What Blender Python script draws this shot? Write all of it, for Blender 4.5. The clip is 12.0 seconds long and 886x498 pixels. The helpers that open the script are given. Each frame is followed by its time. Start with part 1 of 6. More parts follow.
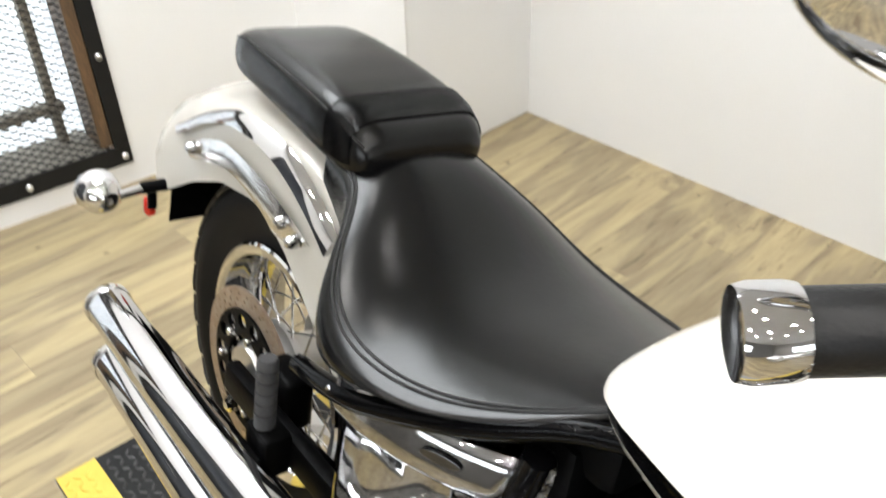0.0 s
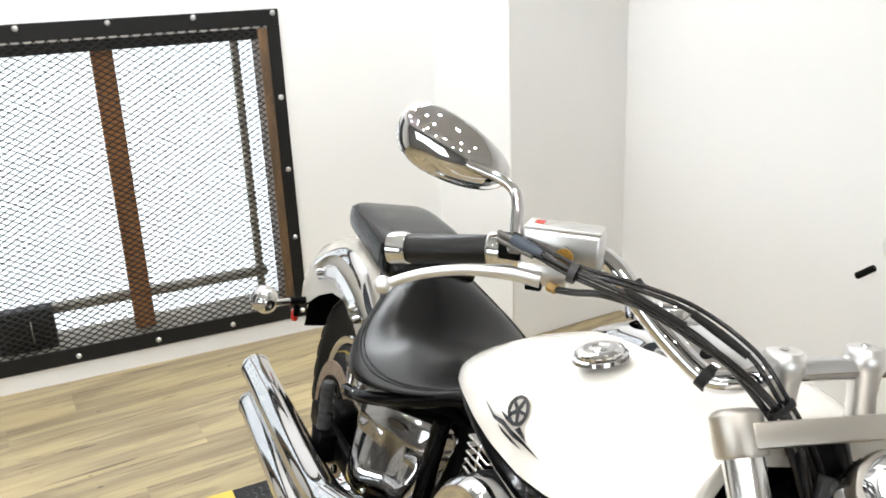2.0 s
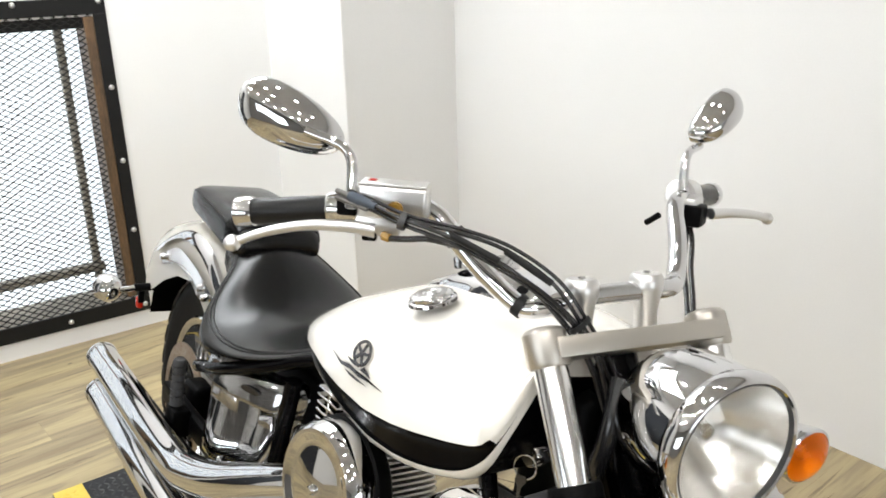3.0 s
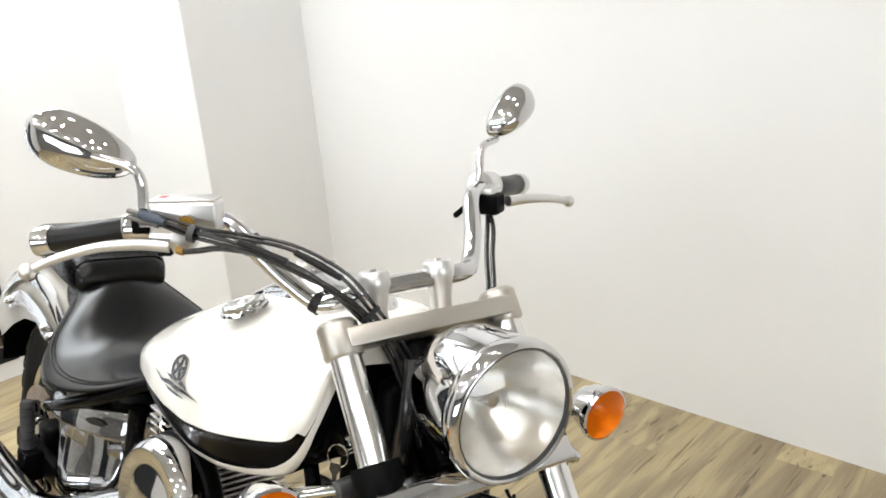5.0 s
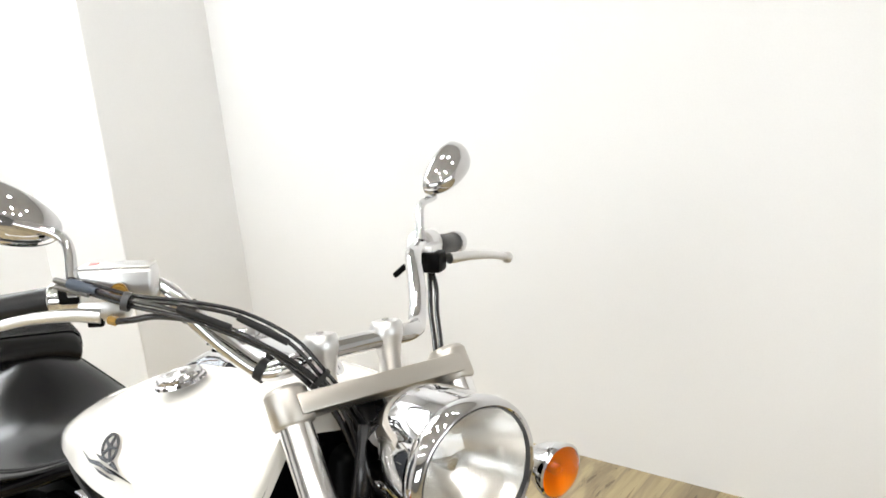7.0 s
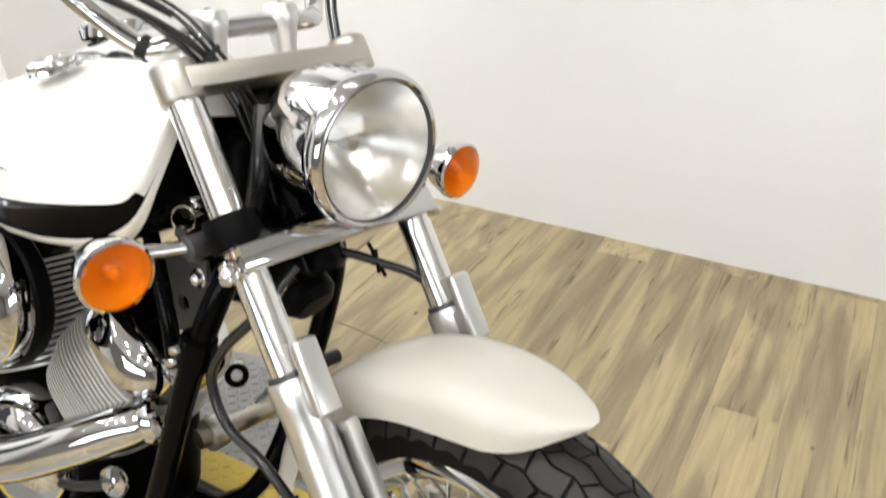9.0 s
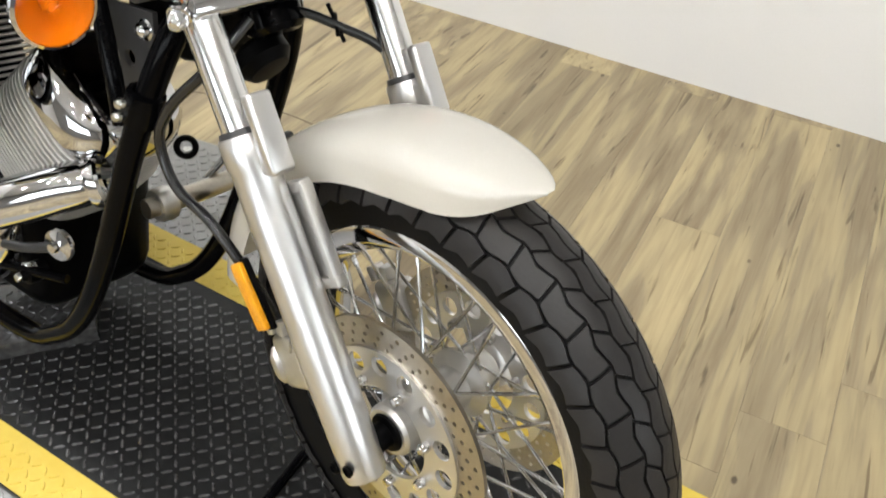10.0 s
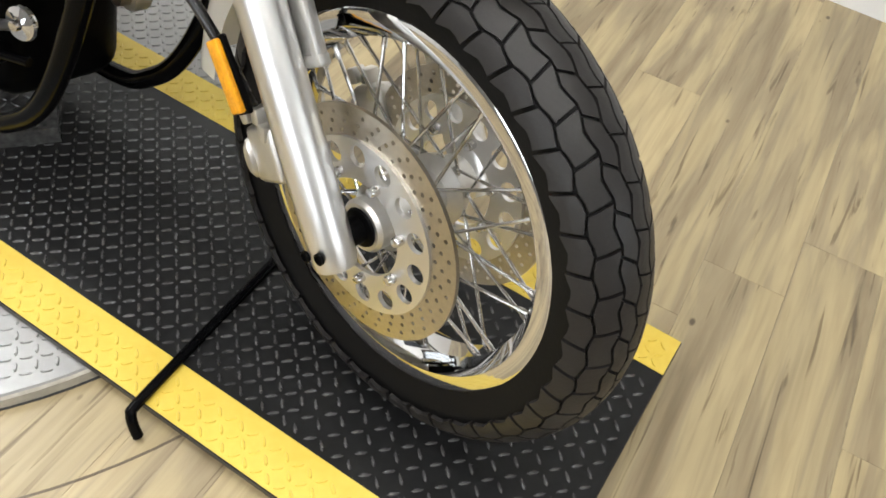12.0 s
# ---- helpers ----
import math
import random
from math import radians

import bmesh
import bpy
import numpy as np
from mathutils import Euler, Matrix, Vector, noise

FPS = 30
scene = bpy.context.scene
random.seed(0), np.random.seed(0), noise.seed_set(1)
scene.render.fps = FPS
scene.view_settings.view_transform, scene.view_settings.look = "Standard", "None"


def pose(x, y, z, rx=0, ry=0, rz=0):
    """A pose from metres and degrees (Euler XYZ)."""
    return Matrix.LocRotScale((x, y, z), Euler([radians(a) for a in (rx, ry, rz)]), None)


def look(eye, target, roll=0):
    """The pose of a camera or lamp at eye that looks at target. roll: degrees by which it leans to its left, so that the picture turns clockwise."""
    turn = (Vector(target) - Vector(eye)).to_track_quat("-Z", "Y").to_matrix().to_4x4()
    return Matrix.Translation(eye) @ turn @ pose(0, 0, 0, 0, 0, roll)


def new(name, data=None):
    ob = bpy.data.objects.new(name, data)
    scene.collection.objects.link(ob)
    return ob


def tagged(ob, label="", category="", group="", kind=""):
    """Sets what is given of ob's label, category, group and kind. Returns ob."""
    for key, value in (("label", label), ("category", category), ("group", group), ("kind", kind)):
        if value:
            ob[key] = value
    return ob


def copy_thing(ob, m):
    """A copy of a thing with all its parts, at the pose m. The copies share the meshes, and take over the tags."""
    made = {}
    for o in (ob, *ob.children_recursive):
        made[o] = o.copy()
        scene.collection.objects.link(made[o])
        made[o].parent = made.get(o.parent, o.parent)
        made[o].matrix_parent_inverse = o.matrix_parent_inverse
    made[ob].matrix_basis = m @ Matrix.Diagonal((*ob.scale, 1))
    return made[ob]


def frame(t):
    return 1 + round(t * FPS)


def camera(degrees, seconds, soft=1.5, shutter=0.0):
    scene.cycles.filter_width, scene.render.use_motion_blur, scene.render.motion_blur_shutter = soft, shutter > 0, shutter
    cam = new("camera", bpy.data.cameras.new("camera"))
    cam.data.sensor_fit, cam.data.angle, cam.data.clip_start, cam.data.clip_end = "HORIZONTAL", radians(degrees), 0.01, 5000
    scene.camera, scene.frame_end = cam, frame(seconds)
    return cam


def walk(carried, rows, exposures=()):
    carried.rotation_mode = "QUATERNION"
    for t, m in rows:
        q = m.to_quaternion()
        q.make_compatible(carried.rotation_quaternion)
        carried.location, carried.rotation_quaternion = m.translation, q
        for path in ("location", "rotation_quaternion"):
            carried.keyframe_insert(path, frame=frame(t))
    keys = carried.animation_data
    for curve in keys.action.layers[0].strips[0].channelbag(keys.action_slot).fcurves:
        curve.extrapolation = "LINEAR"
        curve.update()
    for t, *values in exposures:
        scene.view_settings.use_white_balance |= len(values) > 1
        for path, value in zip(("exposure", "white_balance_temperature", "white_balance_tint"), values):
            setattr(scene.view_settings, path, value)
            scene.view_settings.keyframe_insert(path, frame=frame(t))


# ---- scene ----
# Camera and its walk: seconds, eye, heading, pitch, lean.
cam = camera(55.47, 12.0, soft=1.7, shutter=0.3)
PATH = [
    (0.0, 0.9488, -0.2973, 1.2612, 136.36, -34.79, -2.05),
    (0.5, 1.0933, -0.3670, 1.2735, 141.31, -23.78, -5.60),
    (1.0, 1.3173, -0.4352, 1.3288, 144.85, -22.44, -3.68),
    (1.5, 1.5754, -0.4151, 1.3361, 151.38, -22.32, -2.49),
    (2.0, 1.7372, -0.4744, 1.3700, 150.71, -18.39, -2.53),
    (2.5, 1.8123, -0.5494, 1.3716, 144.74, -18.84, -1.48),
    (3.0, 1.8450, -0.5394, 1.3611, 139.65, -19.18, -1.71),
    (3.5, 1.8784, -0.5356, 1.3409, 138.18, -20.30, -1.11),
    (3.6, 1.8956, -0.5392, 1.3442, 137.53, -20.52, -1.24),
    (5.5, 1.9930, -0.4673, 1.3509, 132.22, -17.45, -5.44),
    (6.0, 1.9824, -0.4702, 1.3601, 131.07, -16.43, -2.98),
    (6.5, 1.9548, -0.4796, 1.3457, 128.40, -14.86, -3.76),
    (8.4, 1.9308, -0.5140, 1.2870, 121.25, -20.59, -4.69),
    (8.7, 1.9259, -0.5140, 1.2498, 119.81, -24.54, -2.61),
    (9.0, 1.9344, -0.5141, 1.2053, 119.87, -29.13, -2.65),
    (9.5, 1.9341, -0.5245, 1.1669, 117.37, -35.73, 1.09),
    (10.0, 1.9390, -0.5335, 1.1441, 115.94, -40.96, 3.10),
    (10.5, 1.9400, -0.5425, 1.1183, 115.05, -43.73, 5.91),
    (11.0, 1.9365, -0.5614, 1.0793, 112.26, -47.29, 10.28),
    (11.5, 1.9464, -0.5784, 1.0585, 110.92, -48.60, 10.49),
    (12.0, 1.9544, -0.5884, 1.0550, 111.16, -48.34, 10.65),
]


def stand(x, y, z, heading, pitch, lean):
    a, b = radians(heading), radians(pitch)
    way = Vector((math.cos(b) * math.cos(a), math.cos(b) * math.sin(a), math.sin(b)))
    eye = Vector((x, y, z))
    return look(eye, eye + way, lean)


walk(cam, [(r[0], stand(*r[1:])) for r in PATH], exposures=[(0.0, -0.08), (0.5, 0.02), (1.2, -0.12), (3.6, -0.3), (5.5, -0.18), (8.4, -0.06), (9.0, -0.08), (10.0, -0.06), (11.0, -0.1), (12.0, -0.02)])

# World, daylight and lamps
world = bpy.data.worlds.new("world")
scene.world = world
world.use_nodes = True
wn = world.node_tree
sky = wn.nodes.new("ShaderNodeTexSky")
sky.sky_type, sky.sun_disc = "NISHITA", False
sky.sun_elevation, sky.sun_rotation = radians(38), radians(200)
wn.links.new(sky.outputs[0], wn.nodes["Background"].inputs[0])
wn.nodes["Background"].inputs[1].default_value = 0.12

CEIL = 2.75
LAMP_RNG = random.Random(11)
# The x = 3.0 column is added to brighten the front fender and headlamp.
LAMP_SPOTS = [(x + LAMP_RNG.uniform(-0.16, 0.16), y + LAMP_RNG.uniform(-0.2, 0.2)) for x in (-1.0, -0.2, 0.6, 1.4, 2.2, 3.0) for y in (-2.3, -1.35, -0.4, 0.5) if not (x < -0.9 and y > -0.5 or x > 2.5 and y > 0)]
for x, y in LAMP_SPOTS:
    lamp = bpy.data.lights.new("ceiling_spot_light", "AREA")
    lamp.shape, lamp.size, lamp.energy, lamp.color = "DISK", 0.085, 3.4 if y > 0.2 else 6.8 if x < 0.9 else 9.4, (1.0, 0.98, 0.955)
    ob = new("ceiling_spot_light", lamp)
    ob.matrix_world = pose(x, y, CEIL - 0.05)


# Materials
def shader(name, color, rough=0.5, metal=0.0, coat=0.0, emit=None, spread=0.06, scale=6.0, fine=60.0, bump=0.0, stretch=(1, 1, 1), rough_spread=0.1, tint=None, spec=0.5):
    """A surface with two scales of variation in colour and roughness, and a fine relief."""
    m = bpy.data.materials.new(name)
    m.use_nodes = True
    n, l = m.node_tree.nodes, m.node_tree.links
    b = n["Principled BSDF"]
    b.inputs["Metallic"].default_value = metal
    b.inputs["Specular IOR Level"].default_value = spec
    b.inputs["Coat Weight"].default_value = coat
    b.inputs["Coat Roughness"].default_value = 0.05
    co = n.new("ShaderNodeTexCoord")
    mp = n.new("ShaderNodeMapping")
    mp.inputs["Scale"].default_value = stretch
    l.new(co.outputs["Object"], mp.inputs[0])
    big, small = n.new("ShaderNodeTexNoise"), n.new("ShaderNodeTexNoise")
    big.inputs["Scale"].default_value, small.inputs["Scale"].default_value = scale, fine
    big.inputs["Detail"].default_value, small.inputs["Detail"].default_value = 5, 4
    for t in (big, small):
        l.new(mp.outputs[0], t.inputs["Vector"])
    mix = n.new("ShaderNodeMix")
    mix.data_type = "FLOAT"
    mix.inputs[0].default_value = 0.4
    l.new(big.outputs[0], mix.inputs[2])
    l.new(small.outputs[0], mix.inputs[3])
    ramp = n.new("ShaderNodeValToRGB")
    other = tint or tuple(max(0.0, c * (1 - spread * 4)) for c in color)
    ramp.color_ramp.elements[0].position, ramp.color_ramp.elements[1].position = 0.3, 0.65
    ramp.color_ramp.elements[0].color, ramp.color_ramp.elements[1].color = (*other, 1), (*color, 1)
    l.new(mix.outputs[0], ramp.inputs[0])
    l.new(ramp.outputs[0], b.inputs["Base Color"])
    mr = n.new("ShaderNodeMapRange")
    mr.inputs["To Min"].default_value, mr.inputs["To Max"].default_value = rough * (1 - rough_spread), min(1.0, rough * (1 + rough_spread))
    l.new(mix.outputs[0], mr.inputs[0])
    l.new(mr.outputs[0], b.inputs["Roughness"])
    if bump:
        bp = n.new("ShaderNodeBump")
        bp.inputs["Strength"].default_value, bp.inputs["Distance"].default_value = 0.6, bump
        l.new(small.outputs[0], bp.inputs["Height"])
        l.new(bp.outputs[0], b.inputs["Normal"])
    if emit:
        b.inputs["Emission Color"].default_value, b.inputs["Emission Strength"].default_value = (*emit[:3], 1), emit[3]
    return m


M_SHOP = shader("grey_wall_paint", (0.66, 0.655, 0.645), 0.6, spread=0.03, scale=1.2, fine=120)
# Grey wall paint at a third of its value: shade put into the colour.
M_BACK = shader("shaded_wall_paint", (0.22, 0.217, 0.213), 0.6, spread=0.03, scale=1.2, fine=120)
M_BRACKET = shader("grey_bracket_steel", (0.05, 0.05, 0.052), 0.4, metal=0.3, spread=0.06, scale=9, fine=90)
M_WALL = shader("wall_paint", (0.79, 0.787, 0.779), 0.55, spread=0.012, scale=1.3, fine=180, bump=0.0006)
M_CEIL = shader("ceiling_paint", (0.64, 0.64, 0.635), 0.8, spread=0.02, scale=1.0, fine=120)
M_CHROME = shader("chrome", (0.64, 0.64, 0.65), 0.045, metal=1.0, spread=0.01, scale=4, fine=200, rough_spread=0.5)
M_BADGE = shader("dark_badge_chrome", (0.11, 0.11, 0.115), 0.25, metal=1.0, spread=0.04, scale=40, fine=200)
M_BOWL = shader("reflector_aluminium", (0.92, 0.91, 0.885), 0.25, metal=1.0, spread=0.01, scale=20, fine=120)
M_TUBE = shader("fork_tube_chrome", (0.84, 0.84, 0.84), 0.17, metal=1.0, spread=0.01, scale=4, fine=60, stretch=(1, 1, 0.1))
M_WORN_CHROME = shader("spoke_chrome", (0.7, 0.7, 0.7), 0.16, metal=1.0, spread=0.05, scale=30, fine=200)
M_ALU = shader("clear_coated_aluminium", (0.74, 0.735, 0.73), 0.34, metal=1.0, spread=0.012, scale=4, fine=40, stretch=(1, 1, 0.15), rough_spread=0.12)
M_CLAMP = shader("brushed_clamp_aluminium", (0.55, 0.52, 0.475), 0.40, metal=1.0, spread=0.02, scale=4, fine=40, stretch=(1, 0.2, 1))
M_CAST = shader("cast_aluminium", (0.66, 0.65, 0.63), 0.42, metal=1.0, spread=0.03, scale=12, fine=120)
M_FIN = shader("pale_painted_fins", (0.66, 0.65, 0.63), 0.38, metal=0.6, spread=0.04, scale=12, fine=120)
M_STEEL = shader("brake_steel", (0.52, 0.48, 0.41), 0.3, metal=1.0, spread=0.06, scale=10, fine=160, stretch=(1, 1, 1))
M_RUSTY = shader("used_rear_disc", (0.42, 0.36, 0.30), 0.42, metal=0.8, spread=0.1, scale=14, fine=90, tint=(0.30, 0.20, 0.13))
M_PEARL = shader("pearl_white_paint", (0.87, 0.845, 0.785), 0.22, coat=0.8, spread=0.012, scale=3, fine=400)
M_BLACK = shader("black_gloss_paint", (0.0022, 0.0022, 0.0026), 0.14, spec=0.07, coat=0.0, spread=0.1, scale=6, fine=120)
M_ENGINE = shader("black_engine_paint", (0.002, 0.002, 0.0022), 0.40, spec=0.045, spread=0.1, scale=18, fine=150, bump=0.0005)
M_PLASTIC = shader("black_plastic", (0.003, 0.003, 0.0032), 0.42, spec=0.05, spread=0.1, scale=20, fine=300, bump=0.0003)
M_CABLE = shader("cable_sheath", (0.014, 0.014, 0.015), 0.20, spec=0.55, spread=0.1, scale=30, fine=200)
M_RUBBER = shader("tyre_rubber", (0.0075, 0.0073, 0.0073), 0.5, spec=0.07, spread=0.1, scale=12, fine=240, bump=0.0004, tint=(0.008, 0.0078, 0.0078))
M_TREAD = shader("tread_rubber", (0.017, 0.016, 0.0158), 0.42, spec=0.30, spread=0.1, scale=16, fine=220, bump=0.0005, tint=(0.014, 0.0125, 0.0122))
M_GRIP = shader("grip_rubber", (0.008, 0.008, 0.0085), 0.36, spec=0.28, spread=0.1, scale=30, fine=400, bump=0.0006)
M_LEATHER = shader("black_vinyl", (0.0022, 0.0022, 0.0024), 0.23, spec=0.29, spread=0.12, scale=5, fine=120, bump=0.0003, rough_spread=0.12)
M_PIPING = shader("seat_piping", (0.02, 0.02, 0.02), 0.35, spec=0.16, spread=0.1, scale=30, fine=300)
M_YELLOW = shader("yellow_floor_paint", (0.66, 0.50, 0.080), 0.45, spread=0.06, scale=9, fine=70, tint=(0.60, 0.42, 0.05))
M_PLATE = shader("black_painted_tread_plate", (0.014, 0.014, 0.0146), 0.30, spec=0.22, spread=0.1, scale=4, fine=60, tint=(0.007, 0.007, 0.0074))
M_PLATE_WORN = shader("worn_tread_bars", (0.17, 0.17, 0.172), 0.24, metal=0.4, spread=0.15, scale=5, fine=70, tint=(0.014, 0.014, 0.0143))
M_SILVER = shader("bare_tread_plate", (0.30, 0.297, 0.29), 0.40, metal=0.6, spread=0.05, scale=7, fine=60)
M_FRAME = shader("black_steel_frame", (0.010, 0.010, 0.010), 0.45, spec=0.25, spread=0.1, scale=8, fine=60)
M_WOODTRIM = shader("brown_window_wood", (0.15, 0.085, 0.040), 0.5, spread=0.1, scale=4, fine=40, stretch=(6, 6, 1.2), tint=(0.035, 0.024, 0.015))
# Orange-brown wood of the mullion, its front light put into the brighter colour.
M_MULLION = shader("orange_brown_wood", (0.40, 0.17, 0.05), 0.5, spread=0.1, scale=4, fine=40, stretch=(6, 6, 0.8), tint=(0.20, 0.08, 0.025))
M_MESH = shader("expanded_metal", (0.02, 0.019, 0.018), 0.45, metal=0.4, spread=0.1, scale=20, fine=120)
M_SILL = shader("dusty_sill", (0.40, 0.37, 0.31), 0.7, spread=0.1, scale=9, fine=70)
M_ORANGE_BULB = shader("amber_reflector", (0.92, 0.40, 0.012), 0.3, spread=0.1, scale=30, fine=200)
M_RED = shader("red_reflector", (0.62, 0.03, 0.015), 0.15, spread=0.1, scale=30, fine=200)
M_BRASS = shader("sight_glass_amber", (0.35, 0.20, 0.04), 0.15, spread=0.1, scale=30, fine=200)
M_SKYLIGHT = shader("daylight_backdrop", (0.9, 0.95, 1.0), 1.0, emit=(0.90, 0.96, 1.0, 5.0))
# Glow of the added ceiling panel that gives the seat its sheen.
M_PANEL = shader("lamp_diffuser", (0.9, 0.9, 0.9), 0.6, emit=(0.93, 0.97, 1.0, 20.0))
M_DOOR = shader("dark_door_paint", (0.012, 0.015, 0.022), 0.4, spread=0.06, scale=3, fine=60)
M_OUTSIDE = shader("daylight_outside", (0.9, 0.95, 1.0), 1.0, emit=(0.88, 0.95, 1.0, 1.8))
M_PEG = shader("grey_peg_rubber", (0.05, 0.05, 0.052), 0.55, spec=0.2, spread=0.1, scale=30, fine=300)
M_FERRULE = shader("grey_ferrule", (0.22, 0.215, 0.21), 0.4, metal=0.9, spread=0.06, scale=30, fine=200)
M_SLEEVE = shader("blue_grey_rubber", (0.055, 0.070, 0.095), 0.45, spec=0.3, spread=0.06, scale=30, fine=200)
M_TAPE = shader("black_tape", (0.018, 0.018, 0.018), 0.45, spec=0.16, spread=0.1, scale=30, fine=200)


def glass(name, color=(1, 1, 1), rough=0.0, ior=1.45):
    m = bpy.data.materials.new(name)
    m.use_nodes = True
    b = m.node_tree.nodes["Principled BSDF"]
    b.inputs["Base Color"].default_value = (*color, 1)
    b.inputs["Transmission Weight"].default_value = 1.0
    b.inputs["Roughness"].default_value, b.inputs["IOR"].default_value = rough, ior
    return m


def thin_glass(name, shine=0.07):
    """A thin clear pane: light goes straight through, with a weak gloss."""
    m = bpy.data.materials.new(name)
    m.use_nodes = True
    n, l = m.node_tree.nodes, m.node_tree.links
    clear, gloss, mix = n.new("ShaderNodeBsdfTransparent"), n.new("ShaderNodeBsdfGlossy"), n.new("ShaderNodeMixShader")
    gloss.inputs["Roughness"].default_value = 0.03
    mix.inputs[0].default_value = shine
    l.new(clear.outputs[0], mix.inputs[1])
    l.new(gloss.outputs[0], mix.inputs[2])
    l.new(mix.outputs[0], n["Material Output"].inputs[0])
    return m


M_GLASS = thin_glass("headlamp_glass")
M_RIB = glass("headlamp_rib_glass")
M_AMBER = glass("amber_lens", (0.94, 0.30, 0.005), 0.05, 1.3)
M_CUP = shader("signal_reflector", (0.86, 0.83, 0.78), 0.4, metal=0.5, spread=0.03, scale=30, fine=200)
M_MIRROR = shader("mirror_glass", (0.9, 0.9, 0.9), 0.02, metal=1.0, spread=0.0, scale=3, fine=10)


# Mesh helpers
def finish(bm, name, material, smooth=38):
    me = bpy.data.meshes.new(name)
    bmesh.ops.recalc_face_normals(bm, faces=bm.faces[:])
    bm.to_mesh(me)
    bm.free()
    for m in material if isinstance(material, (list, tuple)) else [material]:
        me.materials.append(m)
    if smooth:
        me.polygons.foreach_set("use_smooth", [True] * len(me.polygons))
        me.set_sharp_from_angle(angle=radians(smooth))
    return me


def part(name, bm, material, parent=None, label="", at=None, smooth=38):
    me = bm if isinstance(bm, bpy.types.Mesh) else finish(bm, name, material, smooth)
    ob = new(name, me)
    if parent:
        ob.parent = parent
    if at is not None:
        ob.matrix_local = at
    if label:
        ob["label"] = label
    return ob


def thing(name, label, category, at=None, group="", kind=""):
    ob = tagged(new(name), label, category, group, kind)
    if at is not None:
        ob.matrix_world = at
    return ob


def block(x0, x1, y0, y1, z0, z1, bevel=0.004, seg=2, bm=None, m=None):
    """A bevelled box between the given limits."""
    own = bmesh.new()
    bmesh.ops.create_cube(own, size=1)
    for v in own.verts:
        v.co = Vector((x0 + (v.co.x + 0.5) * (x1 - x0), y0 + (v.co.y + 0.5) * (y1 - y0), z0 + (v.co.z + 0.5) * (z1 - z0)))
    if bevel:
        bmesh.ops.bevel(own, geom=own.edges[:], offset=bevel, segments=seg, affect="EDGES", profile=0.5)
    if m is not None:
        own.transform(m)
    return join(bm, own)


def join(bm, own):
    if bm is None:
        return own
    me = bpy.data.meshes.new("tmp")
    own.to_mesh(me)
    own.free()
    bm.from_mesh(me)
    bpy.data.meshes.remove(me)
    return bm


def smooth_path(pts, steps=6):
    """A Catmull-Rom line through the points."""
    p = [Vector(q) for q in pts]
    p = [p[0] * 2 - p[1]] + p + [p[-1] * 2 - p[-2]]
    out = []
    for i in range(1, len(p) - 2):
        a, b, c, d = p[i - 1:i + 3]
        for k in range(steps):
            t = k / steps
            out.append(0.5 * ((2 * b) + (c - a) * t + (2 * a - 5 * b + 4 * c - d) * t * t + (3 * b - a - 3 * c + d) * t ** 3))
    out.append(p[-2])
    return out


def tube(pts, radius, seg=12, steps=6, bm=None, flat=1.0, up=(0, 0, 1)):
    """A pipe along a smooth line; radius may be one number or one for each given point."""
    line = smooth_path(pts, steps) if steps else [Vector(q) for q in pts]
    n = len(line)
    rs = [radius] * n
    if not isinstance(radius, (int, float)):
        rs = [float(np.interp(i / (n - 1) * (len(radius) - 1), range(len(radius)), radius)) for i in range(n)]
    bm = bm or bmesh.new()
    rings = []
    side = None
    for i, c in enumerate(line):
        way = (line[min(i + 1, n - 1)] - line[max(i - 1, 0)]).normalized()
        if side is None:
            side = way.cross(Vector(up))
            if side.length < 1e-3:
                side = way.cross(Vector((1, 0, 0)))
        side = (side - way * side.dot(way)).normalized()
        top = side.cross(way)
        rings.append([bm.verts.new(c + rs[i] * (math.cos(a) * side + flat * math.sin(a) * top)) for a in (2 * math.pi * k / seg for k in range(seg))])
    for a, b in zip(rings, rings[1:]):
        for k in range(seg):
            bm.faces.new((a[k], a[(k + 1) % seg], b[(k + 1) % seg], b[k]))
    bm.faces.new(rings[0][::-1])
    bm.faces.new(rings[-1])
    return bm


def lathe(profile, m=None, seg=32, bm=None, close=False, arc=1.0):
    """A profile of (radius, height) turned about the z axis, then moved by m."""
    own = bmesh.new()
    m = m or Matrix()
    rings = []
    count = seg if arc >= 1 else seg + 1
    for k in range(count):
        a = 2 * math.pi * arc * k / seg
        rings.append([own.verts.new(m @ Vector((r * math.cos(a), r * math.sin(a), h))) for r, h in profile])
    last = len(profile)
    for k in range(seg):
        a, b = rings[k], rings[(k + 1) % count]
        for i in range(last if close else last - 1):
            j = (i + 1) % last
            quad = [a[i], b[i], b[j], a[j]]
            try:
                own.faces.new(quad)
            except ValueError:
                pass
    bmesh.ops.remove_doubles(own, verts=own.verts[:], dist=1e-6)
    return join(bm, own)


def aim(at, way):
    """A pose at a place whose z axis points along a way."""
    q = Vector(way).to_track_quat("Z", "Y")
    return Matrix.Translation(at) @ q.to_matrix().to_4x4()


def rod(a, b, r, seg=10, bm=None):
    a, b = Vector(a), Vector(b)
    h = (b - a).length
    c = min(r * 0.2, h * 0.2)
    return lathe([(0, 0), (r - c, 0), (r, c), (r, h - c), (r - c, h), (0, h)], aim(a, b - a), seg, bm)


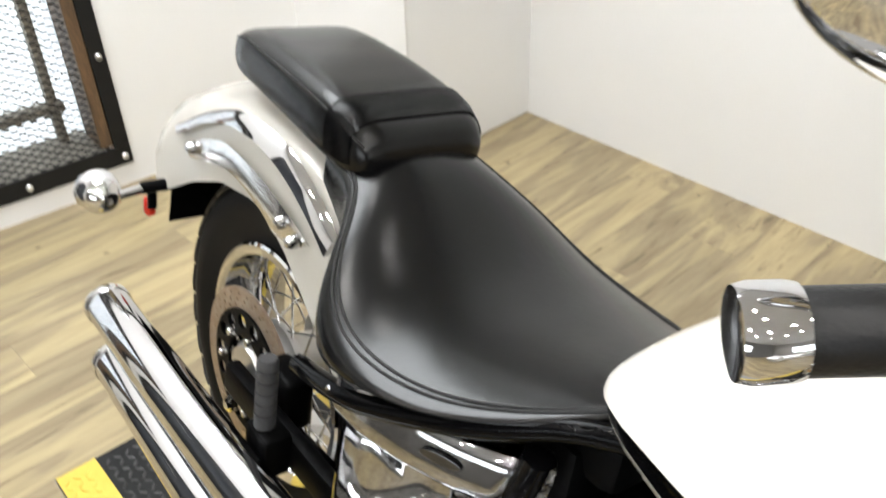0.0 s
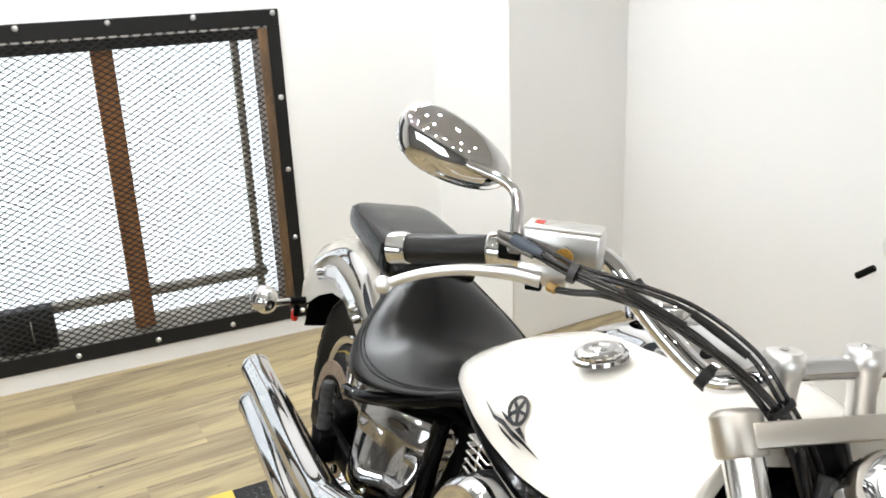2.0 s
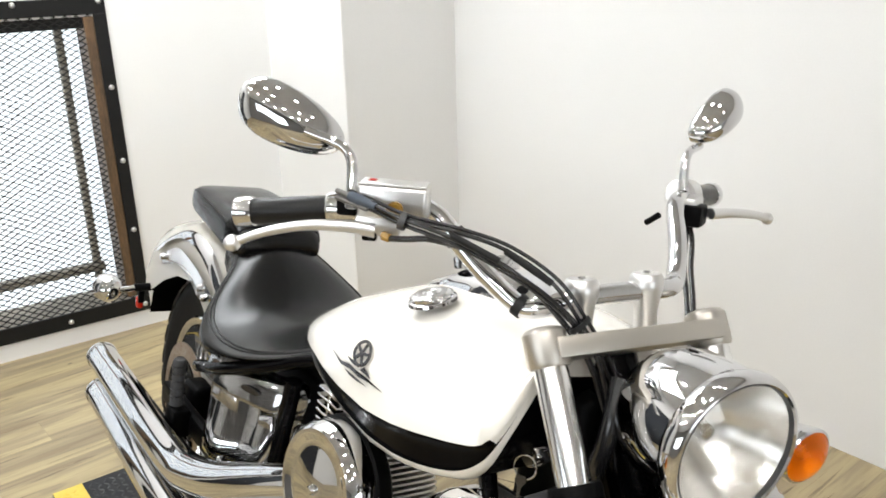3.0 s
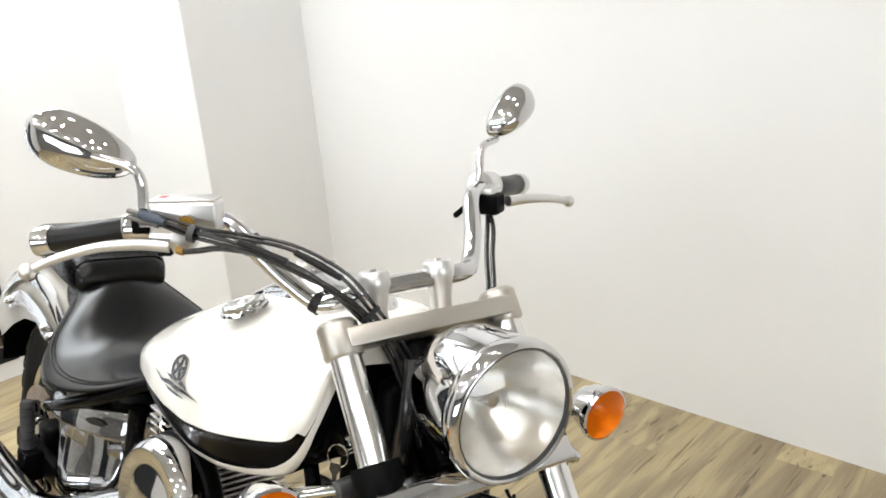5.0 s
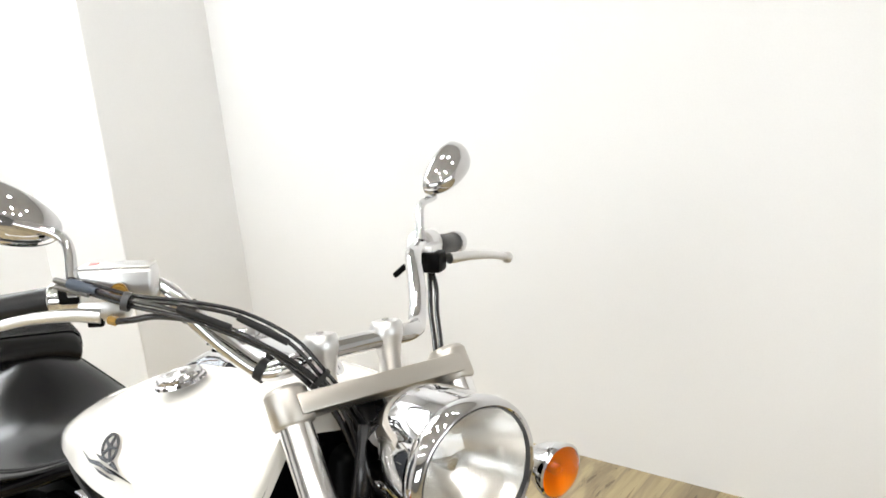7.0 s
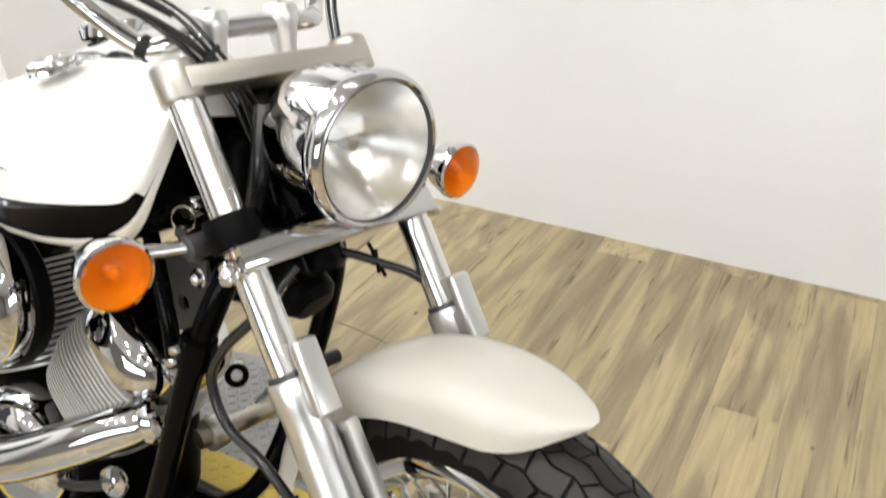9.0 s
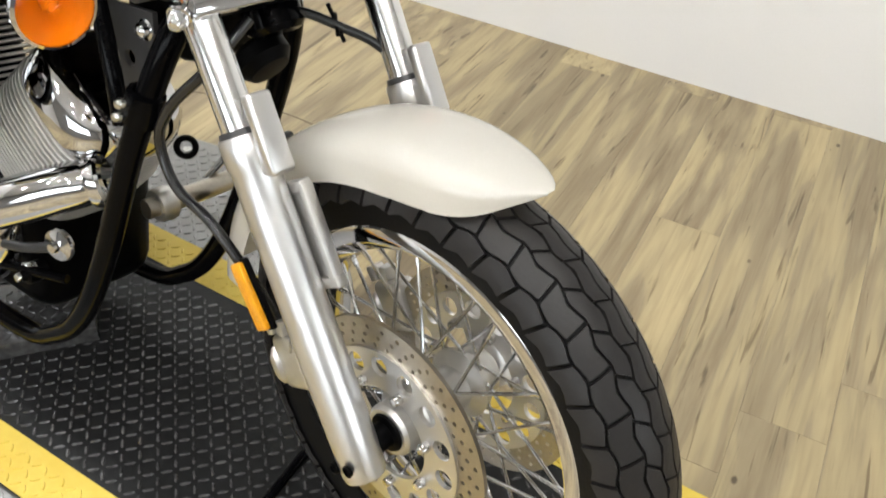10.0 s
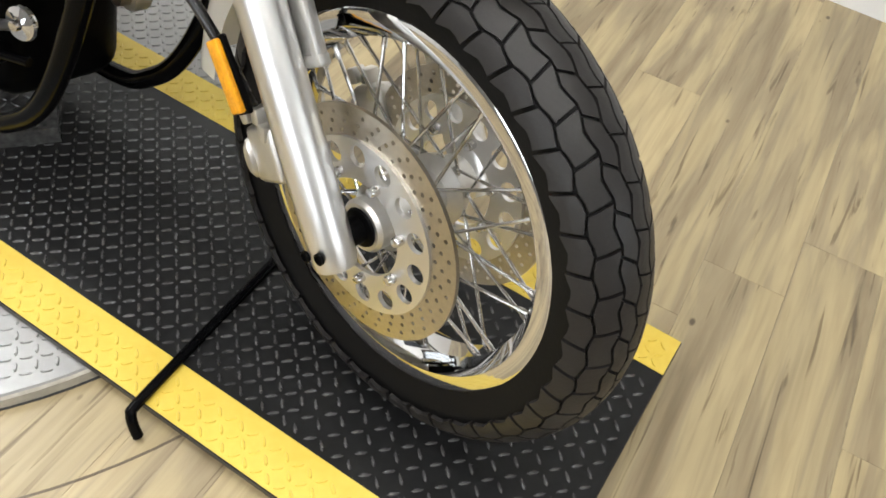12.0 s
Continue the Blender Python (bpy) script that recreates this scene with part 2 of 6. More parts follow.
def loft(rings, cap=True, closed=True, bm=None, mats=None):
    """Skin over rings of points of equal count. mats: a material slot for each step round the ring."""
    bm = bm or bmesh.new()
    vs = [[bm.verts.new(p) for p in r] for r in rings]
    n = len(vs[0])
    for a, b in zip(vs, vs[1:]):
        for k in range(n if closed else n - 1):
            f = bm.faces.new((a[k], a[(k + 1) % n], b[(k + 1) % n], b[k]))
            if mats:
                f.material_index = mats[k]
    if cap and closed:
        bm.faces.new(vs[0][::-1])
        bm.faces.new(vs[-1])
    return bm


def thicken(bm, t):
    geo = bmesh.ops.solidify(bm, geom=bm.faces[:], thickness=t)
    return bm


def plate(loops, thick, at=None, bevel=0.0):
    """A flat plate: the first loop is its outline, the rest are holes."""
    cu = bpy.data.curves.new("plate", "CURVE")
    cu.dimensions, cu.fill_mode, cu.extrude, cu.bevel_depth, cu.bevel_resolution = "2D", "BOTH", thick / 2, bevel, 1
    for lp in loops:
        s = cu.splines.new("POLY")
        s.points.add(len(lp) - 1)
        for p, q in zip(s.points, lp):
            p.co = (q[0], q[1], 0, 1)
        s.use_cyclic_u = True
    ob = new("plate", cu)
    me = bpy.data.meshes.new_from_object(ob)
    bpy.data.objects.remove(ob)
    bpy.data.curves.remove(cu)
    bm = bmesh.new()
    bm.from_mesh(me)
    bpy.data.meshes.remove(me)
    if at is not None:
        bm.transform(at)
    return bm


def ring_pts(r, n, cx=0.0, cy=0.0, start=0.0):
    return [(cx + r * math.cos(start + 2 * math.pi * k / n), cy + r * math.sin(start + 2 * math.pi * k / n)) for k in range(n)]


def interp(x, table):
    return float(np.interp(x, [t[0] for t in table], [t[1] for t in table]))


# ---- the room ----
FLOOR = -0.042
WW = Matrix.Translation((-0.9964 * 1.4266, 0.0844 * 1.4266, 0)) @ pose(0, 0, 0, 0, 0, 85.156)  # window wall: x along it, y away from the room
RW = pose(0, 0, 0, 0, 0, -2.606) @ Matrix.Translation((0, 1.7569, 0))  # long side wall: x along it, y away from the room

side_wall = tagged(part("wall_side", block(-1.6, 6.3, 0, 0.12, FLOOR, CEIL, 0), M_WALL, at=RW), "plain off-white painted side wall, slightly scuffed low down", "wall", kind="structure")

# window wall: four pieces round the opening
WIN = (-0.90, 0.425, 0.085, 1.19)
bm = block(WIN[1], 1.42, 0, 0.14, FLOOR, CEIL, 0)
block(-4.45, WIN[0], 0, 0.14, FLOOR, CEIL, 0, bm=bm)
block(WIN[0], WIN[1], 0, 0.14, FLOOR, WIN[2], 0, bm=bm)
block(WIN[0], WIN[1], 0, 0.14, WIN[3], CEIL, 0, bm=bm)
window_wall = tagged(part("wall_window", bm, M_WALL, at=WW), "white painted wall round a low barred window", "wall", kind="structure")

# unseen dark panel, added as a door to darken the chrome rails' reflections
door = thing("door_1", "unseen flush door in dark blue-grey paint, added for dark reflections", "door", WW @ Matrix.Translation((-2.05, 0, FLOOR)), kind="structure")
part("leaf", block(0.05, 0.91, -0.016, -0.002, 0.008, 2.02, 0.003, 1), M_DOOR, door)
for lim in ((0.0, 0.05, 0.0, 2.07), (0.91, 0.96, 0.0, 2.07), (0.05, 0.91, 2.022, 2.07)):
    part("door_frame", block(lim[0], lim[1], -0.024, -0.001, lim[2], lim[3], 0.003, 1), M_FRAME, door)
part("door_handle", tube([(0.84, -0.016, 1.02), (0.84, -0.055, 1.02), (0.74, -0.058, 1.02)], 0.009, 10, 4), M_CAST, door)

# boxed-out corner
bm = block(-1.50, -0.787, 1.244, 1.87, FLOOR, CEIL, 0.004, 1)
corner_box = tagged(part("wall_corner_box", bm, M_WALL), "white boxed-out wall corner, warm in the shade", "wall", kind="structure")

# closing walls behind the camera, and the ceiling
bm = block(6.0, 6.12, -4.2, 1.75, FLOOR, 1.0, 0)
block(6.0, 6.12, -4.2, 1.75, 1.9, CEIL, 0, bm=bm)
block(6.0, 6.12, -4.2, -2.6, 1.0, 1.9, 0, bm=bm)
block(6.0, 6.12, 0.4, 1.75, 1.0, 1.9, 0, bm=bm)
tagged(part("wall_front", bm, M_SHOP), "pale grey wall with a wide window", "wall", kind="structure")
SHOP = (-0.2, 3.4, 0.95, 2.05)
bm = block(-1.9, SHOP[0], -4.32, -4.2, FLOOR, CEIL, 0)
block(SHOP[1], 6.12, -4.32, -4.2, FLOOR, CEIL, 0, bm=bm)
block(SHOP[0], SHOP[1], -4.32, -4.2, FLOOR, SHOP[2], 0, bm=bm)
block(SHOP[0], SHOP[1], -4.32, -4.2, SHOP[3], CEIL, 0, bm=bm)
# the back wall takes the darkened paint, with its shade in the colour
tagged(part("wall_back", bm, M_BACK), "plain grey wall with a wide shop window, shade put into its colour", "wall", kind="structure")
tagged(part("ceiling", block(-1.9, 6.12, -4.32, 1.95, CEIL, CEIL + 0.1, 0), M_CEIL), "plain grey ceiling with recessed spot lamps", "ceiling", kind="structure")
shop = thing("window_2", "wide bright shop window with white mullions", "window", kind="structure")
part("pane", block(SHOP[0], SHOP[1], -4.29, -4.27, SHOP[2], SHOP[3], 0), M_SKYLIGHT, shop, "bright overexposed pane")
front_window = thing("window_3", "wide bright window in the end wall", "window", kind="structure")
part("pane", block(6.05, 6.07, -2.6, 0.4, 1.0, 1.9, 0), M_SKYLIGHT, front_window, "bright overexposed pane")
for y in (-2.6, -1.1, 0.34):
    part("mullion", block(6.01, 6.045, y, y + 0.06, 1.0, 1.9, 0.004, 1), M_WALL, front_window)
for x in (SHOP[0], 0.8, 2.2, SHOP[1] - 0.06):
    part("mullion", block(x, x + 0.06, -4.265, -4.21, SHOP[2], SHOP[3], 0.004, 1), M_WALL, shop)

# unseen glowing panel, added to put a highlight on the seat
panel_lamp = thing("ceiling_panel_lamp", "unseen flat white ceiling panel near the window wall, added for the seat sheen", "lamp", pose(-0.92, 0.36, CEIL))
part("diffuser", block(-0.36, 0.36, -0.62, 0.62, -0.030, -0.024, 0.001, 1), M_PANEL, panel_lamp)
for lim in ((-0.39, -0.362, -0.65, 0.65), (0.362, 0.39, -0.65, 0.65), (-0.361, 0.361, -0.65, -0.622), (-0.361, 0.361, 0.622, 0.65)):
    part("frame", block(*lim, -0.036, -0.001, 0.003, 1), M_ALU, panel_lamp)
down_light = thing("ceiling_lamp", "round recessed ceiling spot lamp, lit", "lamp", pose(LAMP_SPOTS[0][0], LAMP_SPOTS[0][1], CEIL), "ceiling spot lamps")
part("trim_ring", lathe([(0.062, 0.0), (0.075, -0.002), (0.078, -0.012), (0.062, -0.014), (0.058, 0.0)], seg=24), M_ALU, down_light)
for x, y in LAMP_SPOTS[1:]:
    copy_thing(down_light, pose(x, y, CEIL))


# floor: boards laid along the window wall
def board_material():
    m = bpy.data.materials.new("vinyl_oak_boards")
    m.use_nodes = True
    n, l = m.node_tree.nodes, m.node_tree.links
    b = n["Principled BSDF"]
    co, info = n.new("ShaderNodeTexCoord"), n.new("ShaderNodeObjectInfo")
    geo = n.new("ShaderNodeNewGeometry")
    add = n.new("ShaderNodeVectorMath")
    add.operation = "ADD"
    ofs = n.new("ShaderNodeVectorMath")
    ofs.operation = "SCALE"
    ofs.inputs[0].default_value = (3.0, 17.0, 5.0)
    both = n.new("ShaderNodeMath")
    both.operation = "ADD"
    l.new(info.outputs["Random"], both.inputs[0])
    l.new(geo.outputs["Random Per Island"], both.inputs[1])
    l.new(both.outputs[0], ofs.inputs["Scale"])
    l.new(co.outputs["Object"], add.inputs[0])
    l.new(ofs.outputs[0], add.inputs[1])
    def grain(sx, sy, scale, detail, distort=0.0):
        mp = n.new("ShaderNodeMapping")
        mp.inputs["Scale"].default_value = (sx, sy, 1)
        l.new(add.outputs[0], mp.inputs[0])
        t = n.new("ShaderNodeTexNoise")
        t.inputs["Scale"].default_value, t.inputs["Detail"].default_value, t.inputs["Distortion"].default_value = scale, detail, distort
        l.new(mp.outputs[0], t.inputs["Vector"])
        return t
    broad, fine, streak = grain(9, 0.85, 1.5, 6, 0.9), grain(80, 2.2, 1.5, 6), grain(36, 2.0, 1.6, 8, 0.9)
    r1 = n.new("ShaderNodeValToRGB")
    cr = r1.color_ramp
    cr.elements[0].position, cr.elements[0].color = 0.30, (0.205, 0.156, 0.090, 1)
    cr.elements[1].position, cr.elements[1].color = 0.68, (0.43, 0.345, 0.192, 1)
    for at, tone in ((0.43, (0.275, 0.218, 0.130, 1)), (0.475, (0.295, 0.236, 0.142, 1)), (0.515, (0.355, 0.285, 0.162, 1))):
        cr.elements.new(at).color = tone
    l.new(broad.outputs[0], r1.inputs[0])
    r2 = n.new("ShaderNodeValToRGB")
    r2.color_ramp.elements[0].position, r2.color_ramp.elements[0].color = 0.31, (0.22, 0.17, 0.13, 1)
    r2.color_ramp.elements[1].position, r2.color_ramp.elements[1].color = 0.395, (1, 1, 1, 1)
    l.new(streak.outputs[0], r2.inputs[0])
    mul = n.new("ShaderNodeMix")
    mul.data_type, mul.blend_type = "RGBA", "MULTIPLY"
    mul.inputs[0].default_value = 0.7
    l.new(r1.outputs[0], mul.inputs[6])
    l.new(r2.outputs[0], mul.inputs[7])
    knot = n.new("ShaderNodeTexVoronoi")
    knot.inputs["Scale"].default_value = 6.5
    mp = n.new("ShaderNodeMapping")
    mp.inputs["Scale"].default_value = (1.4, 0.8, 1)
    l.new(add.outputs[0], mp.inputs[0])
    l.new(mp.outputs[0], knot.inputs["Vector"])
    r3 = n.new("ShaderNodeValToRGB")
    r3.color_ramp.elements[0].position, r3.color_ramp.elements[0].color = 0.030, (0.10, 0.075, 0.055, 1)
    r3.color_ramp.elements[1].position, r3.color_ramp.elements[1].color = 0.058, (1, 1, 1, 1)
    l.new(knot.outputs["Distance"], r3.inputs[0])
    mul2 = n.new("ShaderNodeMix")
    mul2.data_type, mul2.blend_type = "RGBA", "MULTIPLY"
    mul2.inputs[0].default_value = 0.8
    l.new(mul.outputs[2], mul2.inputs[6])
    l.new(r3.outputs[0], mul2.inputs[7])
    r4 = n.new("ShaderNodeValToRGB")
    r4.color_ramp.elements[0].position, r4.color_ramp.elements[0].color = 0.34, (0.58, 0.55, 0.52, 1)
    r4.color_ramp.elements[1].position, r4.color_ramp.elements[1].color = 0.56, (1.08, 1.08, 1.06, 1)
    blot = grain(46, 2.5, 1.5, 9, 0.7)
    l.new(blot.outputs[0], r4.inputs[0])
    mul3 = n.new("ShaderNodeMix")
    mul3.data_type, mul3.blend_type = "RGBA", "MULTIPLY"
    mul3.inputs[0].default_value = 0.36
    l.new(mul2.outputs[2], mul3.inputs[6])
    l.new(r4.outputs[0], mul3.inputs[7])
    hue = n.new("ShaderNodeHueSaturation")
    hue.inputs["Saturation"].default_value = 1.0
    vr = n.new("ShaderNodeMapRange")
    vr.inputs["To Min"].default_value, vr.inputs["To Max"].default_value = 0.92, 1.06
    l.new(info.outputs["Random"], vr.inputs[0])
    l.new(vr.outputs[0], hue.inputs["Value"])
    l.new(mul3.outputs[2], hue.inputs["Color"])
    l.new(hue.outputs[0], b.inputs["Base Color"])
    b.inputs["Roughness"].default_value = 0.42
    bp = n.new("ShaderNodeBump")
    bp.inputs["Strength"].default_value, bp.inputs["Distance"].default_value = 0.35, 0.0008
    l.new(fine.outputs[0], bp.inputs["Height"])
    l.new(bp.outputs[0], b.inputs["Normal"])
    return m


M_BOARD = board_material()
M_JOINT = shader("board_joint", (0.15, 0.115, 0.075), 0.7, spread=0.1, scale=5, fine=60)
floor = tagged(part("floor", block(-2.1, 6.2, -4.4, 2.1, FLOOR - 0.1, FLOOR - 0.002, 0), M_JOINT), "greyish oak vinyl board floor", "floor", kind="structure")

# ---- window in the low wall ----
win = thing("window_1", "low window behind black expanded-metal mesh in a bolted steel frame", "window", WW, kind="structure")
U0, U1, Z0, Z1 = -0.985, 0.495, 0.030, 1.256
for nm, lim in (("frame_bar", (U0, U1, Z0, Z0 + 0.062)), ("frame_bar", (U0, U1, Z1 - 0.058, Z1)), ("frame_bar", (U0, U0 + 0.05, Z0 + 0.062, Z1 - 0.058)), ("frame_bar", (U1 - 0.046, U1, Z0 + 0.062, Z1 - 0.058))):
    part(nm, block(lim[0], lim[1], -0.012, -0.002, lim[2], lim[3], 0.0015, 1), M_FRAME, win, "flat black steel bar")
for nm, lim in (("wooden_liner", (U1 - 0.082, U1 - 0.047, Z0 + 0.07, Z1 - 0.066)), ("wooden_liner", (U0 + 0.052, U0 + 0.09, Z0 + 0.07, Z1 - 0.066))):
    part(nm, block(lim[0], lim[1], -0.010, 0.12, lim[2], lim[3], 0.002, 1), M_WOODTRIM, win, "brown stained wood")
part("mullion", block(-0.168, -0.094, 0.055, 0.105, 0.09, 1.19, 0.004, 1), M_MULLION, win, "brown stained wooden mullion")
part("window_sill", block(U0 + 0.05, 0.424, 0.0, 0.30, 0.07, 0.09, 0.003, 1), M_SILL, win, "grey dusty sill")
# dark strip in place of the deep shade below the top frame bar
part("head_shadow_strip", block(WIN[0], WIN[1], 0.004, 0.03, 1.150, 1.19, 0.002, 1), M_FRAME, win, "dark strip standing in for the shade under the head")
part("jamb", block(0.338, 0.366, 0.13, 0.17, 0.09, 1.19, 0.006, 2), M_SILL, win, "grey inner jamb")
part("rail", block(U0 + 0.05, 0.38, 0.12, 0.17, 0.190, 0.222, 0.006, 2), M_SILL, win, "grey lower sash rail")
part("pane", block(U0 + 0.02, 0.44, 0.20, 0.204, 0.05, 1.25, 0), M_OUTSIDE, win, "bright overexposed pane")
bolt_bm = lathe([(0, -0.0065), (0.006, -0.006), (0.0095, -0.002), (0.0105, 0.0)], pose(0, 0, 0, -90), 12)
bolt_me = finish(bolt_bm, "bolt", M_ALU)
for u in [0.474 - 0.287 * k for k in range(6)]:
    for z in (Z0 + 0.027, Z1 - 0.014 - 0.0):
        part("bolt", bolt_me, None, win, at=Matrix.Translation((u, -0.012, z)))
for z in (0.374, 0.652, 0.932):
    part("bolt", bolt_me, None, win, at=Matrix.Translation((0.474, -0.012, z)))
# expanded metal: rows of zigzag strands that meet in points
bm = bmesh.new()
PX, PZ, HW = 0.0385, 0.0225, 0.0017
u0, u1, z0, z1 = U0 + 0.03, U1 - 0.03, Z0 + 0.04, Z1 - 0.03
rows = int((z1 - z0) / PZ)
cols = int((u1 - u0) / PX * 2)
for r in range(rows):
    zb = z0 + r * PZ
    for s in (0, 1):
        prev = None
        for c in range(cols + 1):
            up = (c + s) % 2
            z = zb + (PZ * 0.46 if up else 0.0) + (PZ * 0.5 if s else 0.0)
            u = u0 + c * PX / 2
            here = [bm.verts.new((u, -0.0015, z - HW)), bm.verts.new((u, -0.0015, z + HW)), bm.verts.new((u, 0.0015, z + HW + 0.001)), bm.verts.new((u, 0.0015, z - HW + 0.001))]
            if prev:
                for k in range(4):
                    bm.faces.new((prev[k], prev[(k + 1) % 4], here[(k + 1) % 4], here[k]))
            prev = here
tagged(part("wire_mesh", bm, M_MESH, win, "black expanded-metal mesh", smooth=0), kind="stuff")
# dark box that stands on the sill behind the mesh
box = thing("sill_box", "small dark box with a wire handle on the window sill", "box", WW @ Matrix.Translation((-0.545, 0.07, 0.09)))
part("body", block(-0.10, 0.10, -0.035, 0.035, 0, 0.16, 0.006), M_FRAME, box)
part("wire_handle", tube([(0.02, -0.037, 0.03), (0.02, -0.050, 0.05), (0.02, -0.050, 0.10), (0.02, -0.037, 0.12)], 0.003, 8), M_ALU, box)

# ---- display platform on its turntable ----
TT = (0.74, 0.10)
turntable = thing("turntable", "round bare metal tread-plate turntable under the platform", "turntable", pose(TT[0], TT[1], FLOOR))
part("disc", lathe([(0, 0.0), (0.632, 0.0), (0.632, 0.019), (0.628, 0.023), (0, 0.023)], seg=96), M_SILVER, turntable)
part("edge_band", lathe([(0.631, 0.002), (0.6365, 0.002), (0.6365, 0.0195), (0.631, 0.0205)], seg=96), M_SILL, turntable, "cream-brown edging strip")
part("flange", lathe([(0.632, 0.0), (0.6395, 0.0), (0.6390, 0.0014), (0.632, 0.0018)], seg=96), M_BRACKET, turntable, "dark base ring")


def tread_bars(x0, x1, y0, y1, z, keep=None, pitch=0.0196, long=0.0093, wide=0.0024, high=0.0022):
    """Raised lozenge bars that stand in turn along and across, as on tread plate."""
    bm = bmesh.new()
    for i in range(int((x1 - x0) / pitch)):
        for j in range(int((y1 - y0) / pitch)):
            cx, cy = x0 + (i + 0.5) * pitch, y0 + (j + 0.5) * pitch
            if keep and not keep(cx, cy):
                continue
            a = radians(45 if (i + j) % 2 else -45)
            ca, sa = math.cos(a), math.sin(a)
            ring, top = [], []
            for px, py in ((-1, 0), (-0.55, -1), (0.55, -1), (1, 0), (0.55, 1), (-0.55, 1)):
                dx, dy = px * long, py * wide
                ring.append(bm.verts.new((cx + dx * ca - dy * sa, cy + dx * sa + dy * ca, z)))
                top.append(bm.verts.new((cx + (dx * ca - dy * sa) * 0.72, cy + (dx * sa + dy * ca) * 0.72, z + high)))
            bm.faces.new(top)
            for k in range(6):
                bm.faces.new((ring[k], ring[(k + 1) % 6], top[(k + 1) % 6], top[k]))
    return bm


tagged(part("tread_bar", tread_bars(-0.63, 0.63, -0.63, 0.63, 0.023, lambda x, y: 0.26 < math.hypot(x, y) < 0.615), M_SILVER, turntable, smooth=0), kind="stuff")
screw = finish(lathe([(0.011, 0.0), (0.010, 0.003), (0.004, 0.0035), (0.004, 0.001), (0, 0.001)], seg=14), "screw", M_CAST)
for k in range(12):
    a = 2 * math.pi * k / 12 + 0.14
    part("screw", screw, None, turntable, at=Matrix.Translation((0.585 * math.cos(a), 0.585 * math.sin(a), 0.023)))

PM = pose(2.011, 0.053, 0, 0, 0, -3.4)  # front edge of the deck, at its middle
DL, DW = 2.365, 0.288
deck = thing("display_platform", "black tread-plate display platform with yellow painted edges", "platform", PM)
TOPZ = -0.0035
part("deck_plate", block(-DL, 0, -DW, DW, -0.0185, TOPZ, 0.002, 1), M_PLATE, deck)
for y0 in (-DW, DW - 0.080):
    part("yellow_edge", block(-DL + 0.002, -0.0015, y0 + 0.0015, y0 + 0.0785, TOPZ, TOPZ + 0.0012, 0), M_YELLOW, deck, "worn yellow painted stripe", smooth=0)
tagged(part("tread_bar", tread_bars(-DL + 0.02, -0.005, -DW + 0.084, DW - 0.084, TOPZ, lambda x, y: x < -0.41), M_PLATE_WORN, deck, smooth=0), kind="stuff")
bar_me = [finish(tread_bars(-0.0116, 0.0117, -0.0116, 0.0117, 0.0), "tread_bar", M_PLATE_WORN, 0)]
bar_me.append(bar_me[0].copy())
bar_me[1].transform(pose(0, 0, 0, 0, 0, 90))
for i in range(17):
    for j in range(17):
        part("tread_bar", bar_me[(i + j) % 2], None, deck, at=Matrix.Translation((-0.405 + 0.0116 + 0.0232 * i, -DW + 0.084 + 0.0116 + 0.0232 * j, TOPZ)))
for y0 in (-DW, DW - 0.080):
    tagged(part("tread_bar", tread_bars(-DL + 0.02, -0.005, y0 + 0.003, y0 + 0.077, TOPZ + 0.001), M_YELLOW, deck, smooth=0), kind="stuff")

strap = thing("steel_rod", "thin black steel rod lying across the platform edge", "rod", pose(0, 0, 0))
part("bar", tube([(1.407, 0.15, 0.004), (1.407, 0.05, 0.0045), (1.407, -0.10, 0.0045), (1.408, -0.208, 0.0045), (1.410, -0.222, 0.0), (1.416, -0.228, -0.016), (1.424, -0.231, -0.034)], 0.0078, 10, 4), M_BLACK, strap)
pad = thing("lift_pad", "low worn tread-plate pad under the frame rails", "pad", pose(0.945, 0.117, 0, 0, 0, 47))
part("pad", block(-0.26, 0.0, 0.0, 0.16, -0.0035, 0.030, 0.003), M_PLATE_WORN, pad)
tagged(part("tread_bar", tread_bars(-0.255, -0.005, 0.005, 0.155, 0.030), M_PLATE_WORN, pad, smooth=0), kind="stuff")

# seam of the round turntable hatch cut into the boards
tagged(part("trim", lathe([(0.818, FLOOR), (0.818, FLOOR + 0.0006), (0.822, FLOOR + 0.0006), (0.822, FLOOR)], Matrix.Translation((0.72, 0.14, 0)), 120), M_JOINT), "dark round seam in the floor boards", "seam", kind="structure")

# ---- the motorcycle ----
LEAN = pose(0, 0, 0, -12.423)
HEAD = Matrix.Translation((1.64, 0, 0)) @ pose(0, 0, 0, 0, 0, -7.020) @ Matrix.Translation((-1.64, 0, 0))
BIKE = HEAD @ LEAN
STEER_AXIS = Vector((-math.sin(radians(33)), 0, math.cos(radians(33))))
FR = Matrix.Translation((1.772, 0, 0)) @ Matrix.Rotation(radians(-11.14), 4, STEER_AXIS) @ Matrix.Translation((-1.772, 0, 0))
BO = Matrix()
bike = thing("motorcycle", "pearl white cruiser motorcycle with black seat and chrome trim", "motorcycle", BIKE)

# -- front wheel --
AXF = Vector((1.64, 0.012, 0.326))
WF = FR @ Matrix.Translation(AXF) @ pose(0, 0, 0, 90)  # wheel frame: z is the axle, towards the rider's right


def tyre(R, half, rim, name_tread=True):
    """Carcass profile (radius, across)."""
    prof = []
    for k in range(25):
        a = math.pi * (k / 24) - math.pi / 2
        across = half * math.sin(a)
        c = math.cos(a)
        prof.append((rim + (R - rim) * (0.02 + 0.98 * c ** 0.62), across * (1 - 0.36 * (1 - c) ** 3)))
    return prof


